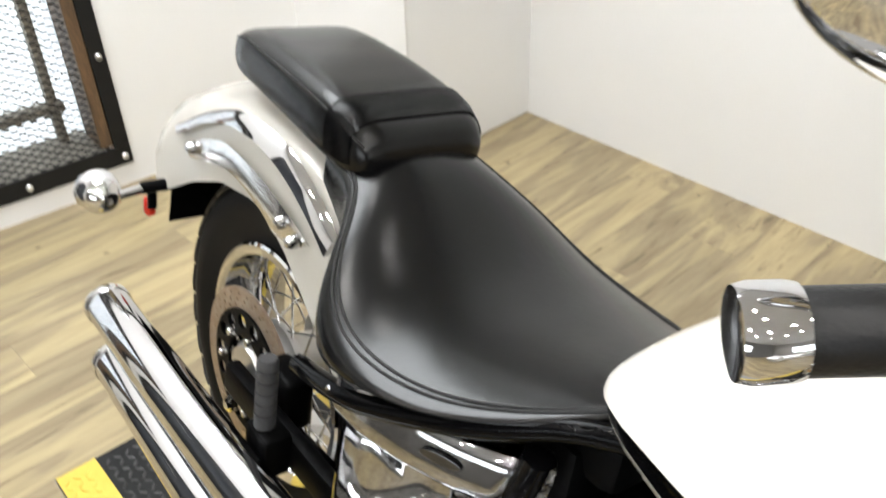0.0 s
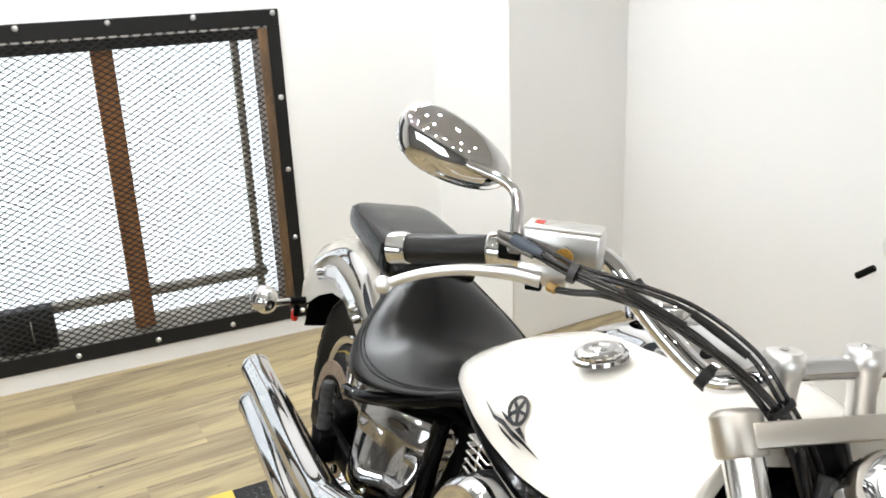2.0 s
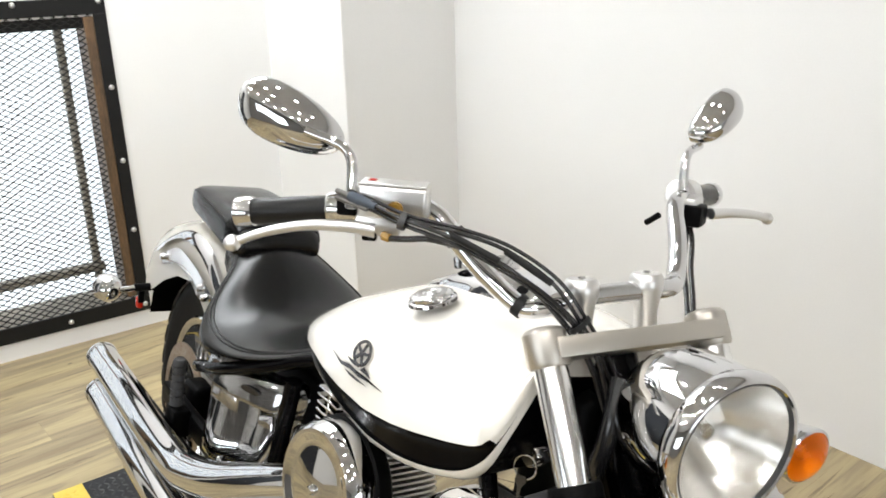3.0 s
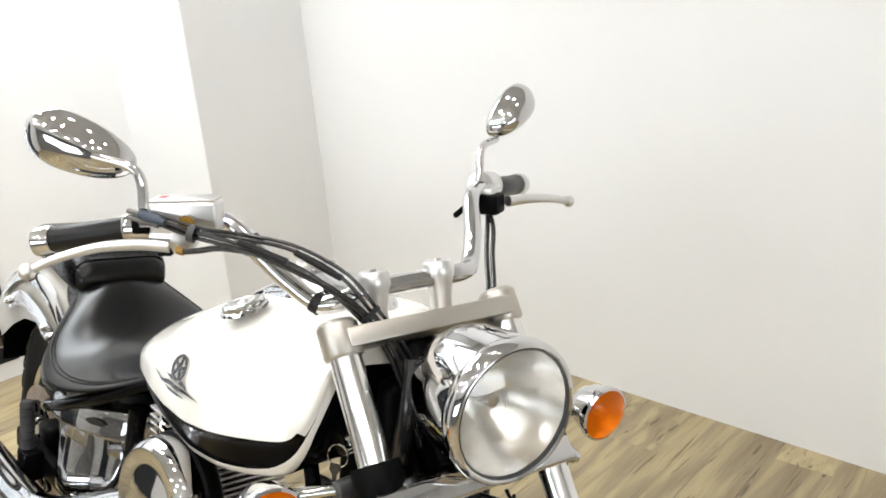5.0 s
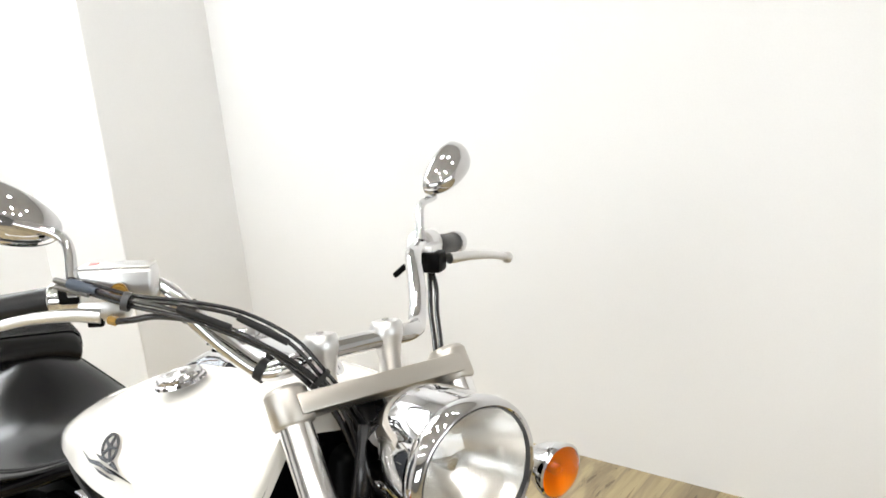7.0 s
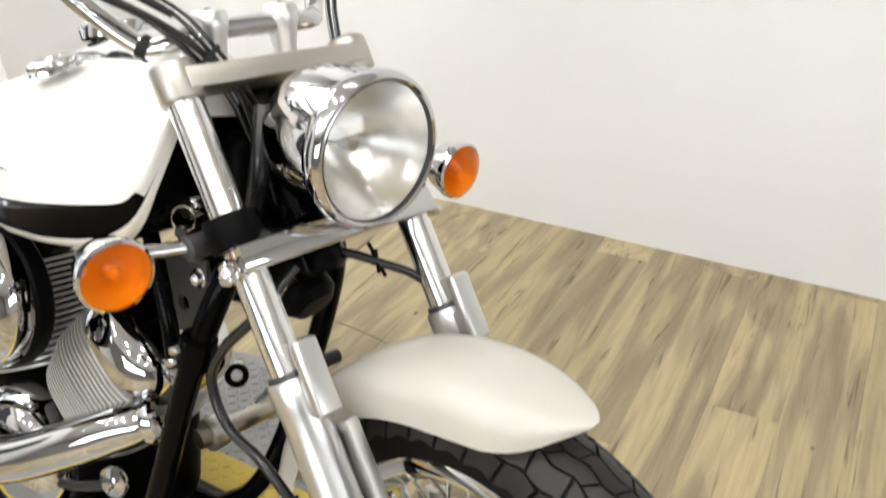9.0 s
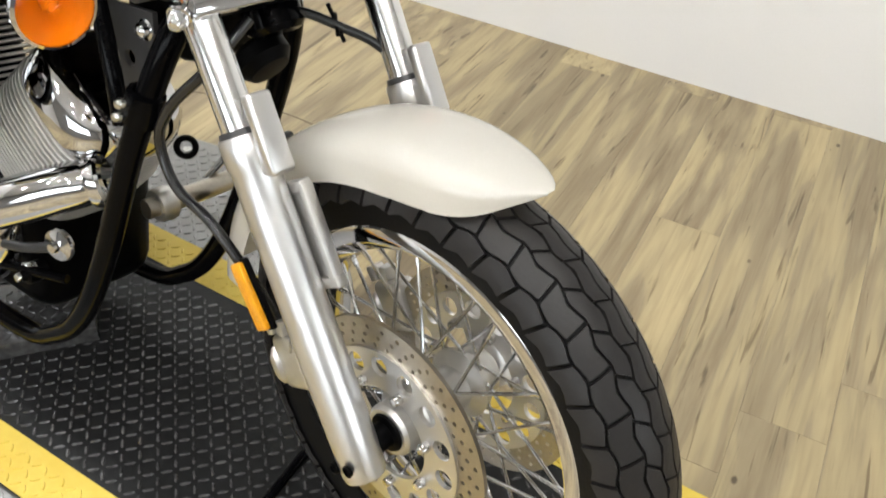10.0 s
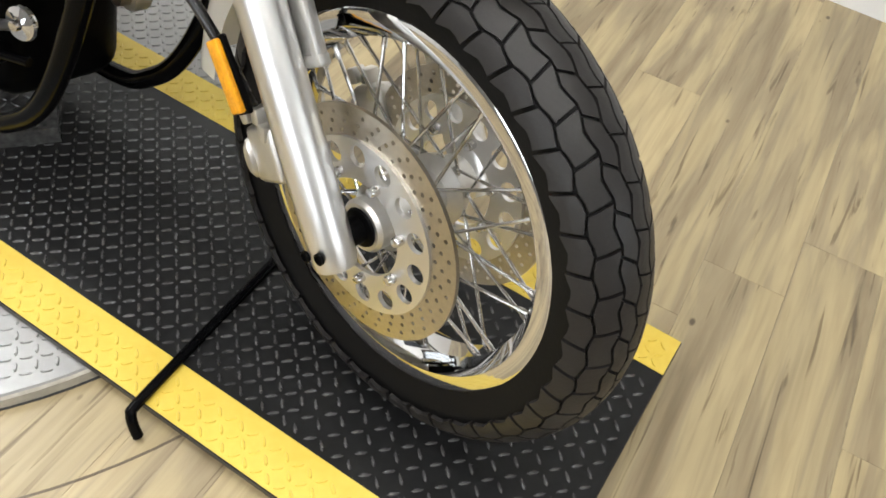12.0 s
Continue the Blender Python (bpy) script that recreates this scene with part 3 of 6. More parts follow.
def tread_blocks(R, pitches, cols, depth, arc_r, sway):
    """Raised tread blocks on a round crown: cols of (from, to, skew, shift, cuts) across; the grooves between them run in zigzag."""
    bm = bmesh.new()
    for p in range(pitches):
        for s0, s1, skew, shift, gap in cols:
            t0, t1 = (p + shift + gap) / pitches, (p + shift + 1 - gap) / pitches
            lo, hi = [], []
            for i in range(5):
                for j in range(4):
                    t = t0 + (t1 - t0) * i / 4 + skew * (j / 3 - 0.5) / pitches
                    ph = (t * pitches) % 1.0
                    ang = (s0 + (s1 - s0) * j / 3 + sway * (abs(ph * 4 - 2) - 1)) / arc_r
                    a = 2 * math.pi * t
                    rr = R - arc_r * (1 - math.cos(ang))
                    out = Vector((math.cos(a), math.sin(a), 0)) * math.cos(ang) + Vector((0, 0, math.sin(ang)))
                    base = Vector((rr * math.cos(a), rr * math.sin(a), arc_r * math.sin(ang)))
                    hi.append(bm.verts.new(base))
                    lo.append(bm.verts.new(base - out * depth))
            for i in range(4):
                for j in range(3):
                    k = i * 4 + j
                    bm.faces.new((hi[k], hi[k + 1], hi[k + 5], hi[k + 4]))
            edge = [0, 1, 2, 3, 7, 11, 15, 19, 18, 17, 16, 12, 8, 4]
            for a, b in zip(edge, edge[1:] + edge[:1]):
                bm.faces.new((hi[a], hi[b], lo[b], lo[a]))
    return bm


def spokes(parent, at, count, r_hub, r_rim, z_hub, z_rim, material, radius=0.0019):
    mesh = {}
    for side in (1, -1):
        for lean in (1, -1):
            sweep = radians(38) * lean
            a = Vector((r_hub, 0, z_hub * side))
            b = Vector((r_rim * math.cos(sweep), r_rim * math.sin(sweep), z_rim * side))
            bm = rod(a, b, radius, 8)
            lathe([(0, 0), (0.0034, 0), (0.0034, 0.016), (0, 0.016)], aim(b, a - b), 8, bm)
            mesh[side, lean] = finish(bm, "spoke", material)
    for k in range(count):
        side = 1 if k % 2 else -1
        lean = 1 if (k // 2) % 2 else -1
        part("spoke", mesh[side, lean], None, parent, at=pose(0, 0, 0, 0, 0, 360 * (k + (0.3 if lean > 0 else -0.3)) / count))


def disc_brake(parent, name, z, R, mat_rotor, mat_carrier, carrier_in, holes=36):
    loops = [ring_pts(R, 96), ring_pts(R * 0.735, 72)[::-1]]
    for rr, sh in ((0.93, 0.0), (0.86, 0.33), (0.79, 0.66)):
        for k in range(holes):
            a = 2 * math.pi * (k + sh) / holes
            loops.append(ring_pts(0.0029, 8, R * rr * math.cos(a), R * rr * math.sin(a)))
    d = part(name, plate(loops, 0.005, Matrix.Translation((0, 0, z))), mat_rotor, parent, "drilled steel brake disc")
    loops = [ring_pts(R * 0.755, 96), ring_pts(carrier_in, 48)[::-1]]
    for k in range(14):
        a = 2 * math.pi * k / 14
        loops.append(ring_pts(0.0128, 18, R * 0.625 * math.cos(a), R * 0.625 * math.sin(a)))
    part(name + "_carrier", plate(loops, 0.006, Matrix.Translation((0, 0, z + 0.0035))), mat_carrier, parent, "pierced alloy disc carrier")
    bolt = finish(lathe([(0, 0.012), (0.005, 0.0115), (0.0065, 0.009), (0.0065, 0.0), (0.009, -0.001)], seg=10), "disc_bolt", M_CHROME)
    for k in range(7):
        a = 2 * math.pi * (k + 0.5) / 7
        part("disc_bolt", bolt, None, parent, at=Matrix.Translation((carrier_in * 1.13 * math.cos(a), carrier_in * 1.13 * math.sin(a), z + 0.0065)))


hub = lathe([(0.010, -0.085), (0.030, -0.085), (0.034, -0.080), (0.034, -0.060), (0.045, -0.052), (0.048, -0.040), (0.030, -0.030), (0.027, 0.0), (0.030, 0.030), (0.048, 0.040), (0.045, 0.052), (0.034, 0.060), (0.034, 0.080), (0.030, 0.085), (0.010, 0.085)], seg=32)
front_wheel = part("front_wheel", hub, M_CAST, bike, "chrome wire-spoked front wheel", WF)
part("tyre", lathe(tyre(0.3220, 0.057, 0.232), seg=96, close=True), M_RUBBER, front_wheel, "black front tyre")
COLS = []
for sgn in (1, -1):
    for s0, s1, skew, shift, gap in ((0.0585, 0.0830, 0.14, 0.0, 0.060), (0.0315, 0.0552, -0.12, 0.46, 0.050), (0.0112, 0.0283, 0.22, 0.20, 0.040)):
        COLS.append((min(s0 * sgn, s1 * sgn), max(s0 * sgn, s1 * sgn), skew * sgn, shift + (0.5 if sgn < 0 else 0.0), gap))
COLS.append((-0.0082, 0.0082, 0.12, 0.7, 0.03))
part("tread", tread_blocks(0.327, 43, COLS, 0.0056, 0.060, 0.0034), M_TREAD, front_wheel, "grey worn tread blocks", smooth=25)
RIM = [(0.2385, -0.041), (0.2425, -0.039), (0.2420, -0.035), (0.231, -0.033), (0.2245, -0.022), (0.2105, -0.013), (0.209, 0.0), (0.2105, 0.013), (0.2245, 0.022), (0.231, 0.033), (0.2420, 0.035), (0.2425, 0.039), (0.2385, 0.041), (0.222, 0.038), (0.216, 0.026), (0.2055, 0.016), (0.204, 0.0), (0.2055, -0.016), (0.216, -0.026), (0.222, -0.038)]
part("rim", lathe(RIM, seg=96, close=True), M_CHROME, front_wheel, "chrome rim")
spokes(front_wheel, WF, 40, 0.046, 0.207, 0.045, 0.008, M_WORN_CHROME, 0.0023)
for z in (0.079, -0.079):
    disc_brake(front_wheel, "brake_disc", z, 0.149, M_STEEL, M_ALU, 0.062)
part("axle_nut", lathe([(0, 0.118), (0.008, 0.118), (0.010, 0.115), (0.016, 0.113), (0.017, 0.09), (0.024, 0.088), (0.026, 0.084), (0, 0.084)], seg=18), M_ENGINE, front_wheel)

# -- fork --
FORK0, FDIR = Vector((1.250, 0, 0.948)), Vector((0.5295, 0, -0.8483))
LEGS = (("r", -0.118), ("l", 0.122))


def fork(s, y, ahead=0.0):
    p = FORK0 + FDIR * s + Vector((0.847, 0, 0.531)) * ahead
    return Vector((p.x, y, p.z))


for side, y in LEGS:
    m = aim(fork(0, y), FDIR)
    part("fork_tube", lathe([(0, 0.0), (0.0195, 0.0), (0.0205, 0.004), (0.0205, 0.42), (0, 0.42)], m, 28), M_TUBE, bike, "chrome fork tube", FR)
    leg = lathe([(0.021, 0.356), (0.0265, 0.356), (0.028, 0.360), (0.028, 0.388), (0.0262, 0.393), (0.0268, 0.44), (0.0275, 0.62), (0.0270, 0.70), (0.0265, 0.755), (0.024, 0.764), (0, 0.764)], m, 32)
    lower = part("fork_leg", leg, M_ALU, bike, "clear-coated aluminium fork leg", FR)
    part("dust_seal", lathe([(0.0206, 0.349), (0.0235, 0.349), (0.0245, 0.352), (0.0245, 0.357), (0.0206, 0.357)], m, 28), M_BRACKET, lower)
    sgn = -1 if y < 0 else 1
    tilt = Matrix.Rotation(radians(-32), 4, "Y")
    part("fork_guard", block(-0.008, 0.008, -0.015, 0.015, -0.043, 0.043, 0.005, 3, m=Matrix.Translation(fork(0.362, y - sgn * 0.004, 0.043)) @ tilt), M_ALU, lower)
    part("fork_guard_web", block(-0.026, 0.0, -0.011, 0.011, -0.041, 0.0, 0.004, 2, m=Matrix.Translation(fork(0.362, y - sgn * 0.004, 0.043)) @ tilt), M_ALU, lower)
    brk = block(-0.016, 0.018, -0.008, 0.008, 0.046, 0.060, 0.003, 2)
    block(-0.016, 0.022, -0.008, 0.008, -0.064, -0.050, 0.003, 2, bm=brk)
    block(0.009, 0.020, -0.008, 0.008, -0.060, 0.056, 0.003, 2, bm=brk)
    block(-0.014, 0.012, -0.0035, 0.0035, -0.054, 0.050, 0.001, 1, bm=brk)
    brk.transform(Matrix.Translation(fork(0.478, y - sgn * 0.030, 0.020)) @ tilt)
    part("fender_bracket", brk, M_CAST, lower)
    axle_bolt = finish(lathe([(0.007, -0.001), (0.0075, 0.003), (0.005, 0.004), (0.0045, 0.001), (0, 0.001)], seg=12), "pinch_bolt", M_ENGINE)
    for ah in (0.012, -0.014):
        part("pinch_bolt", axle_bolt, None, lower, at=aim(fork(0.742, y + sgn * 0.026, ah), (0, sgn, 0)))

# top and bottom clamps
TILT = Matrix.Rotation(radians(-32), 4, "Y")
bm = block(-0.022, 0.024, -0.118, 0.124, -0.0125, 0.0125, 0.003, 2, m=Matrix.Translation(fork(0.018, 0, 0.004)) @ TILT)
part("top_clamp", bm, M_CLAMP, bike, "clear-coated aluminium top clamp", FR)
for side, y in LEGS:
    part("fork_cap", lathe([(0, -0.010), (0.015, -0.010), (0.022, -0.008), (0.0260, -0.003), (0.0260, 0.034), (0.024, 0.037), (0.0205, 0.037)], aim(fork(0, y), FDIR), 28), M_CLAMP, bike, "", FR)
low = Matrix.Translation(fork(0.216, 0, 0.0)) @ TILT
bm = block(-0.034, 0.030, -0.112, 0.114, -0.015, 0.013, 0.006, 2, m=low)
part("lower_clamp", bm, M_ENGINE, bike, "black lower clamp", FR)
rows = []
for y in np.linspace(-0.137, 0.139, 25):
    bow = 0.036 - 0.010 * (y / 0.15) ** 2
    rows.append([low @ Vector(p) for p in ((0.018, y, -0.019), (bow, y, -0.019), (bow + 0.004, y, -0.012), (bow + 0.002, y, 0.010), (bow - 0.008, y, 0.019), (0.018, y, 0.022))])
part("clamp_cover", loft(rows), M_CHROME, bike, "bowed chrome clamp cover", FR)
for side, y in LEGS:
    part("clamp_band", lathe([(0.0206, 0.168), (0.0295, 0.168), (0.031, 0.171), (0.031, 0.202), (0.0295, 0.205), (0.0206, 0.205)], aim(fork(0, y), FDIR), 24), M_PLASTIC, bike, "black rubber band", FR)
part("steering_head", rod(fork(0.02, 0.0, -0.05), fork(0.26, 0.0, -0.05), 0.035, 20), M_BLACK, bike, "", FR)

# front fender: crown arc about the axle with deep pointed sides
def front_fender():
    rows = []
    for i in range(37):
        th = 73.6 + 103 * (i / 36) ** 1.25
        w = interp(th, [(73.6, 0.005), (74.2, 0.014), (76, 0.028), (79, 0.044), (83, 0.057), (88, 0.066), (94, 0.071), (110, 0.074), (180, 0.072)])
        edge = interp(th, [(73.6, 0.365), (75.5, 0.352), (78, 0.335), (81, 0.320), (86, 0.309), (92, 0.306), (100, 0.303), (120, 0.306), (180, 0.31)])
        crown = interp(th, [(73.6, 0.368), (76, 0.3665), (80, 0.365), (90, 0.364), (110, 0.366), (180, 0.366)])
        a0 = radians(th)
        row = []
        for k in range(19):
            a = k / 18 * 2 - 1
            f = abs(a)
            y = w * math.sin(min(1.0, f * 1.25) * math.pi / 2)
            rr = crown - (crown - edge) * f ** 2.3
            row.append((AXF.x + rr * math.cos(a0), AXF.y + y * (1 if a > 0 else -1), AXF.z + rr * math.sin(a0)))
        rows.append(row)
    return thicken(loft(rows, closed=False), 0.003)


part("front_fender", front_fender(), M_PEARL, bike, "pearl white front fender", FR)

# reflector and right caliper
bm = block(-0.012, 0.012, -0.004, 0.004, -0.043, 0.043, 0.003, 2, m=Matrix.Translation((1.452, -0.127, 0.440)) @ Matrix.Rotation(radians(-38), 4, "Y"))
refl = part("side_reflector", bm, M_ORANGE_BULB, bike, "amber side reflector", FR)
part("reflector_back", block(-0.014, 0.014, 0.004, 0.012, -0.046, 0.046, 0.003, 2, m=Matrix.Translation((1.452, -0.127, 0.440)) @ Matrix.Rotation(radians(-38), 4, "Y")), M_PLASTIC, refl)
for y in (-0.078, 0.096):
    cal = block(-0.020, 0.036, -0.018, 0.018, -0.040, 0.034, 0.009, 3, m=Matrix.Translation((1.476, y, 0.334)) @ Matrix.Rotation(radians(-30), 4, "Y"))
    lathe([(0, 0.0), (0.012, -0.001), (0.0175, -0.006), (0.019, -0.014), (0.019, -0.022), (0, -0.022)], Matrix.Translation((1.462, y - 0.024, 0.318)) @ pose(0, 0, 0, 0, -30, 0) @ Matrix.Diagonal((0.55, 1.0, 1.45, 1.0)) @ pose(0, 0, 0, 90), 20, cal)
    for dx, dz in ((-0.016, 0.034), (0.006, 0.046), (0.020, 0.030)):
        block(-0.007, 0.008, -0.012, 0.010, -0.010, 0.012, 0.003, 2, bm=cal, m=Matrix.Translation((1.462 + dx, y - 0.010, 0.338 + dz)) @ pose(0, 0, 0, 0, -25 + 900 * dx, 0))
    part("brake_caliper", cal, M_CAST, bike, "cast silver brake caliper", FR)
part("brake_hose", tube([(1.375, -0.06, 0.74), (1.366, -0.11, 0.69), (1.318, -0.128, 0.635), (1.288, -0.132, 0.58), (1.315, -0.132, 0.527), (1.385, -0.130, 0.510), (1.435, -0.115, 0.455), (1.46, -0.09, 0.385)], 0.0068, 10), M_CABLE, bike, "black brake hose", FR)

# headlamp
HM = FR @ aim((1.422, 0.017, 0.871), (0.985, 0.012, -0.03)) @ Matrix.Diagonal((0.97, 0.97, 0.97, 1.0))  # z points ahead
shell = lathe([(0, -0.137), (0.025, -0.1365), (0.048, -0.132), (0.066, -0.121), (0.0775, -0.104), (0.0840, -0.080), (0.0872, -0.045), (0.0880, -0.015), (0.0880, 0.0)], seg=56)
headlamp = part("headlamp", shell, M_CHROME, bike, "round chrome headlamp", HM)
part("bezel", lathe([(0.0870, -0.012), (0.0895, -0.013), (0.0915, -0.009), (0.0925, -0.002), (0.0922, 0.005), (0.0905, 0.011), (0.0875, 0.0150), (0.0845, 0.0160), (0.0820, 0.0140), (0.0815, 0.008), (0.084, 0.004)], seg=56, close=True), M_CHROME, headlamp, "chrome bezel")
part("gasket", lathe([(0.0808, 0.008), (0.0822, 0.0142), (0.0814, 0.0148), (0.0802, 0.008)], seg=48, close=True), M_BRACKET, headlamp)
part("reflector_bowl", lathe([(0.0815, 0.007), (0.072, -0.02), (0.050, -0.05), (0.030, -0.07), (0.012, -0.078), (0, -0.079)], seg=48), M_BOWL, headlamp)
part("bulb", lathe([(0, -0.03), (0.009, -0.032), (0.011, -0.04), (0.011, -0.078), (0, -0.078)], seg=16), M_WORN_CHROME, headlamp)
lens_bm = lathe([(0.0802, 0.012), (0.064, 0.020), (0.042, 0.027), (0.018, 0.0305), (0, 0.031), (0, 0.0295), (0.018, 0.029), (0.042, 0.0255), (0.064, 0.0185), (0.0802, 0.0105)], seg=48)
lens = part("lens", lens_bm, M_GLASS, headlamp, "clear ribbed glass lens")
lens.visible_shadow = False
ribs = None
for k in range(-6, 7):
    y = k * 0.0042
    ribs = tube([(y, -0.03, 0.0262), (y, 0.0, 0.0272), (y, 0.034, 0.0245)], 0.0011, 6, 4, ribs)
rb = part("lens_rib", ribs, M_RIB, headlamp)
rb.visible_shadow = False

# front turn signals
def signal(parent, at, stem_to, lens_mat, facing, r=0.037):
    """A chrome bullet with a round lens; at: the lens centre, facing: its way."""
    m = aim(at, facing)
    body = lathe([(0, -0.052), (0.012, -0.051), (0.024, -0.043), (0.033, -0.028), (r + 0.001, -0.010), (r + 0.0035, -0.004), (r + 0.0035, 0.003), (r, 0.005), (r - 0.001, 0.0)], m, 32)
    s = part("turn_signal", body, M_CHROME, bike, "round chrome turn signal with amber lens", parent)
    prof = [(r, 0.003)]
    for k in range(1, 9):
        rr = r * (1 - k / 9)
        prof.append((rr, 0.004 + 0.014 * (1 - (rr / r) ** 2) + (0.0014 if k % 2 else 0)))
    prof += [(0, 0.018), (0, 0.0145)] + [(r * k / 6, 0.0145 - 0.0135 * (k / 6) ** 2) for k in range(1, 7)]
    lensob = part("amber_lens", lathe(prof, m, 32), lens_mat, s, "amber lens")
    lensob.visible_shadow = False
    part("reflector_cup", lathe([(r - 0.001, 0.0), (0.022, -0.02), (0.008, -0.03), (0, -0.031)], m, 24), M_CUP, s)
    part("bulb", lathe([(0, -0.008), (0.004, -0.009), (0.006, -0.014), (0.005, -0.024), (0, -0.026)], m, 14), M_BULB_AMBER, s)
    part("stem", tube([Vector(at) - Vector(facing).normalized() * 0.040, stem_to], [0.0085, 0.0085], 14, 2), M_CHROME, s)
    return s


M_BULB_AMBER = shader("amber_bulb", (0.95, 0.90, 0.78), 0.15, spread=0.05, scale=30, fine=100)
for sgn, y0 in ((-1, -0.155), (1, 0.158)):
    s = signal(FR, (1.334, sgn * 0.248, 0.774), (1.312, y0, 0.771), M_AMBER, (0.995, 0.04 * sgn, -0.08))
    part("signal_bracket", rod((1.316, y0 + sgn * 0.006, 0.770), (1.312, y0 - sgn * 0.030, 0.770), 0.014, 16), M_BRACKET, s)

# handlebar, risers and controls
for y in (-0.048, 0.050):
    rm = Matrix.Translation((1.216, y, 0.985)) @ Matrix.Rotation(radians(-8), 4, "Y")
    bm = lathe([(0, -0.075), (0.017, -0.075), (0.0155, -0.055), (0.0145, -0.035), (0.018, -0.012), (0.0215, -0.002), (0.0215, 0.012), (0.018, 0.017), (0, 0.018)], rm, 24)
    r = part("riser", bm, M_ALU, bike, "aluminium handlebar riser", FR)
    part("riser_bolt", lathe([(0, 0.0205), (0.004, 0.020), (0.0055, 0.017), (0.0055, 0.015)], rm, 12), M_CHROME, r)
BAR_R = [(1.216, 0.0, 0.980), (1.216, -0.062, 0.978), (1.206, -0.096, 0.966), (1.184, -0.115, 0.963), (1.150, -0.139, 0.988), (1.113, -0.161, 1.020), (1.085, -0.184, 1.054), (1.070, -0.212, 1.068), (1.048, -0.246, 1.065), (1.020, -0.277, 1.058), (0.995, -0.295, 1.050)]
BAR_L = [(1.216, 0.0, 0.980), (1.216, 0.065, 0.980), (1.212, 0.092, 0.980), (1.190, 0.118, 0.982), (1.150, 0.150, 1.015), (1.095, 0.185, 1.052), (1.065, 0.215, 1.060), (1.035, 0.250, 1.056), (0.998, 0.295, 1.046)]
part("handlebar", tube(BAR_L[:0:-1] + BAR_R, 0.0128, 16), M_CHROME, bike, "wide chrome handlebar", FR)


def grip(a, b, parent_at):
    a, b = Vector(a), Vector(b)
    h = (b - a).length
    prof = [(0, 0), (0.0168, 0), (0.0175, 0.004), (0.0178, h - 0.026), (0.0165, h - 0.024)]
    g = part("grip", lathe(prof, aim(a, b - a), 24), M_GRIP, bike, "black rubber grip", parent_at)
    part("bar_end", lathe([(0.0165, h - 0.026), (0.0195, h - 0.025), (0.0205, h - 0.020), (0.0205, h - 0.006), (0.019, h - 0.001), (0.013, h), (0, h)], aim(a, b - a), 24), M_CHROME, g, "chrome bar end")
    return g


grip((0.992, -0.294, 1.049), (0.922, -0.405, 1.032), FR)
grip((1.000, 0.292, 1.047), (0.930, 0.405, 1.032), FR)
# right throttle housing, master cylinder, lever
part("throttle_housing", lathe([(0, -0.024), (0.019, -0.024), (0.022, -0.02), (0.022, 0.016), (0.020, 0.02), (0, 0.02)], aim((1.012, -0.282, 1.053), (0.52, 0.84, 0.1)), 20), M_CHROME, bike, "chrome throttle housing", FR)
part("grip_flange", lathe([(0.0165, -0.004), (0.0215, -0.004), (0.0225, 0.0), (0.0215, 0.004), (0.0165, 0.004)], aim((0.995, -0.290, 1.050), (0.52, 0.84, 0.1)), 24), M_CHROME, bike, "chrome grip flange", FR)
part("throttle_switch", block(-0.014, 0.014, -0.012, 0.012, -0.016, 0.012, 0.004, 2, m=Matrix.Translation((1.032, -0.286, 1.066)) @ pose(0, 0, 0, 0, 0, 58)), M_PLASTIC, bike, "black engine stop switch", FR)
a, b = Vector((1.052, -0.276, 1.078)), Vector((1.096, -0.206, 1.078))
way = (b - a)
yaw = math.degrees(math.atan2(way.y, way.x))
mc = block(-0.044, 0.044, -0.020, 0.020, -0.027, 0.018, 0.006, 3, m=Matrix.Translation((a + b) / 2) @ pose(0, 0, 0, 0, 0, yaw))
master = part("brake_reservoir", mc, M_ALU, bike, "aluminium brake fluid reservoir with sight glass", FR)
part("lid", block(-0.042, 0.042, -0.019, 0.019, 0.0165, 0.021, 0.002, 2, m=Matrix.Translation((a + b) / 2) @ pose(0, 0, 0, 0, 0, yaw)), M_ALU, master)
part("sight_glass", lathe([(0, 0.003), (0.0075, 0.003), (0.0082, 0.001), (0.0105, 0.0015), (0.0105, -0.002)], aim(Vector((1.099, -0.250, 1.069)), (0.85, -0.53, 0.0)), 20), M_BRASS, master, "amber sight glass")
part("warning_sticker", block(-0.036, -0.026, -0.010, 0.004, 0.0212, 0.0218, 0, m=Matrix.Translation((a + b) / 2 + Vector((0.0, 0.004, 0.0))) @ pose(0, 0, 0, 0, 0, yaw)), M_RED, master)
LEV = [(1.082, -0.268, 1.040), (1.066, -0.300, 1.043), (1.044, -0.345, 1.041), (1.024, -0.390, 1.030), (1.010, -0.428, 1.014)]
lev = tube(LEV, [0.0095, 0.0078, 0.0066, 0.0058, 0.0054], 14)
lathe([(0, -0.011), (0.006, -0.009), (0.010, -0.004), (0.011, 0.0), (0.010, 0.004), (0.006, 0.009), (0, 0.011)], Matrix.Translation(LEV[-1]), 16, lev)
part("brake_lever", lev, M_ALU, bike, "aluminium brake lever with ball end", FR)
part("lever_perch", block(-0.03, 0.028, -0.016, 0.016, -0.014, 0.012, 0.006, 2, m=Matrix.Translation((1.070, -0.258, 1.046)) @ pose(0, 0, 0, 0, 0, 58)), M_ALU, bike, "", FR)
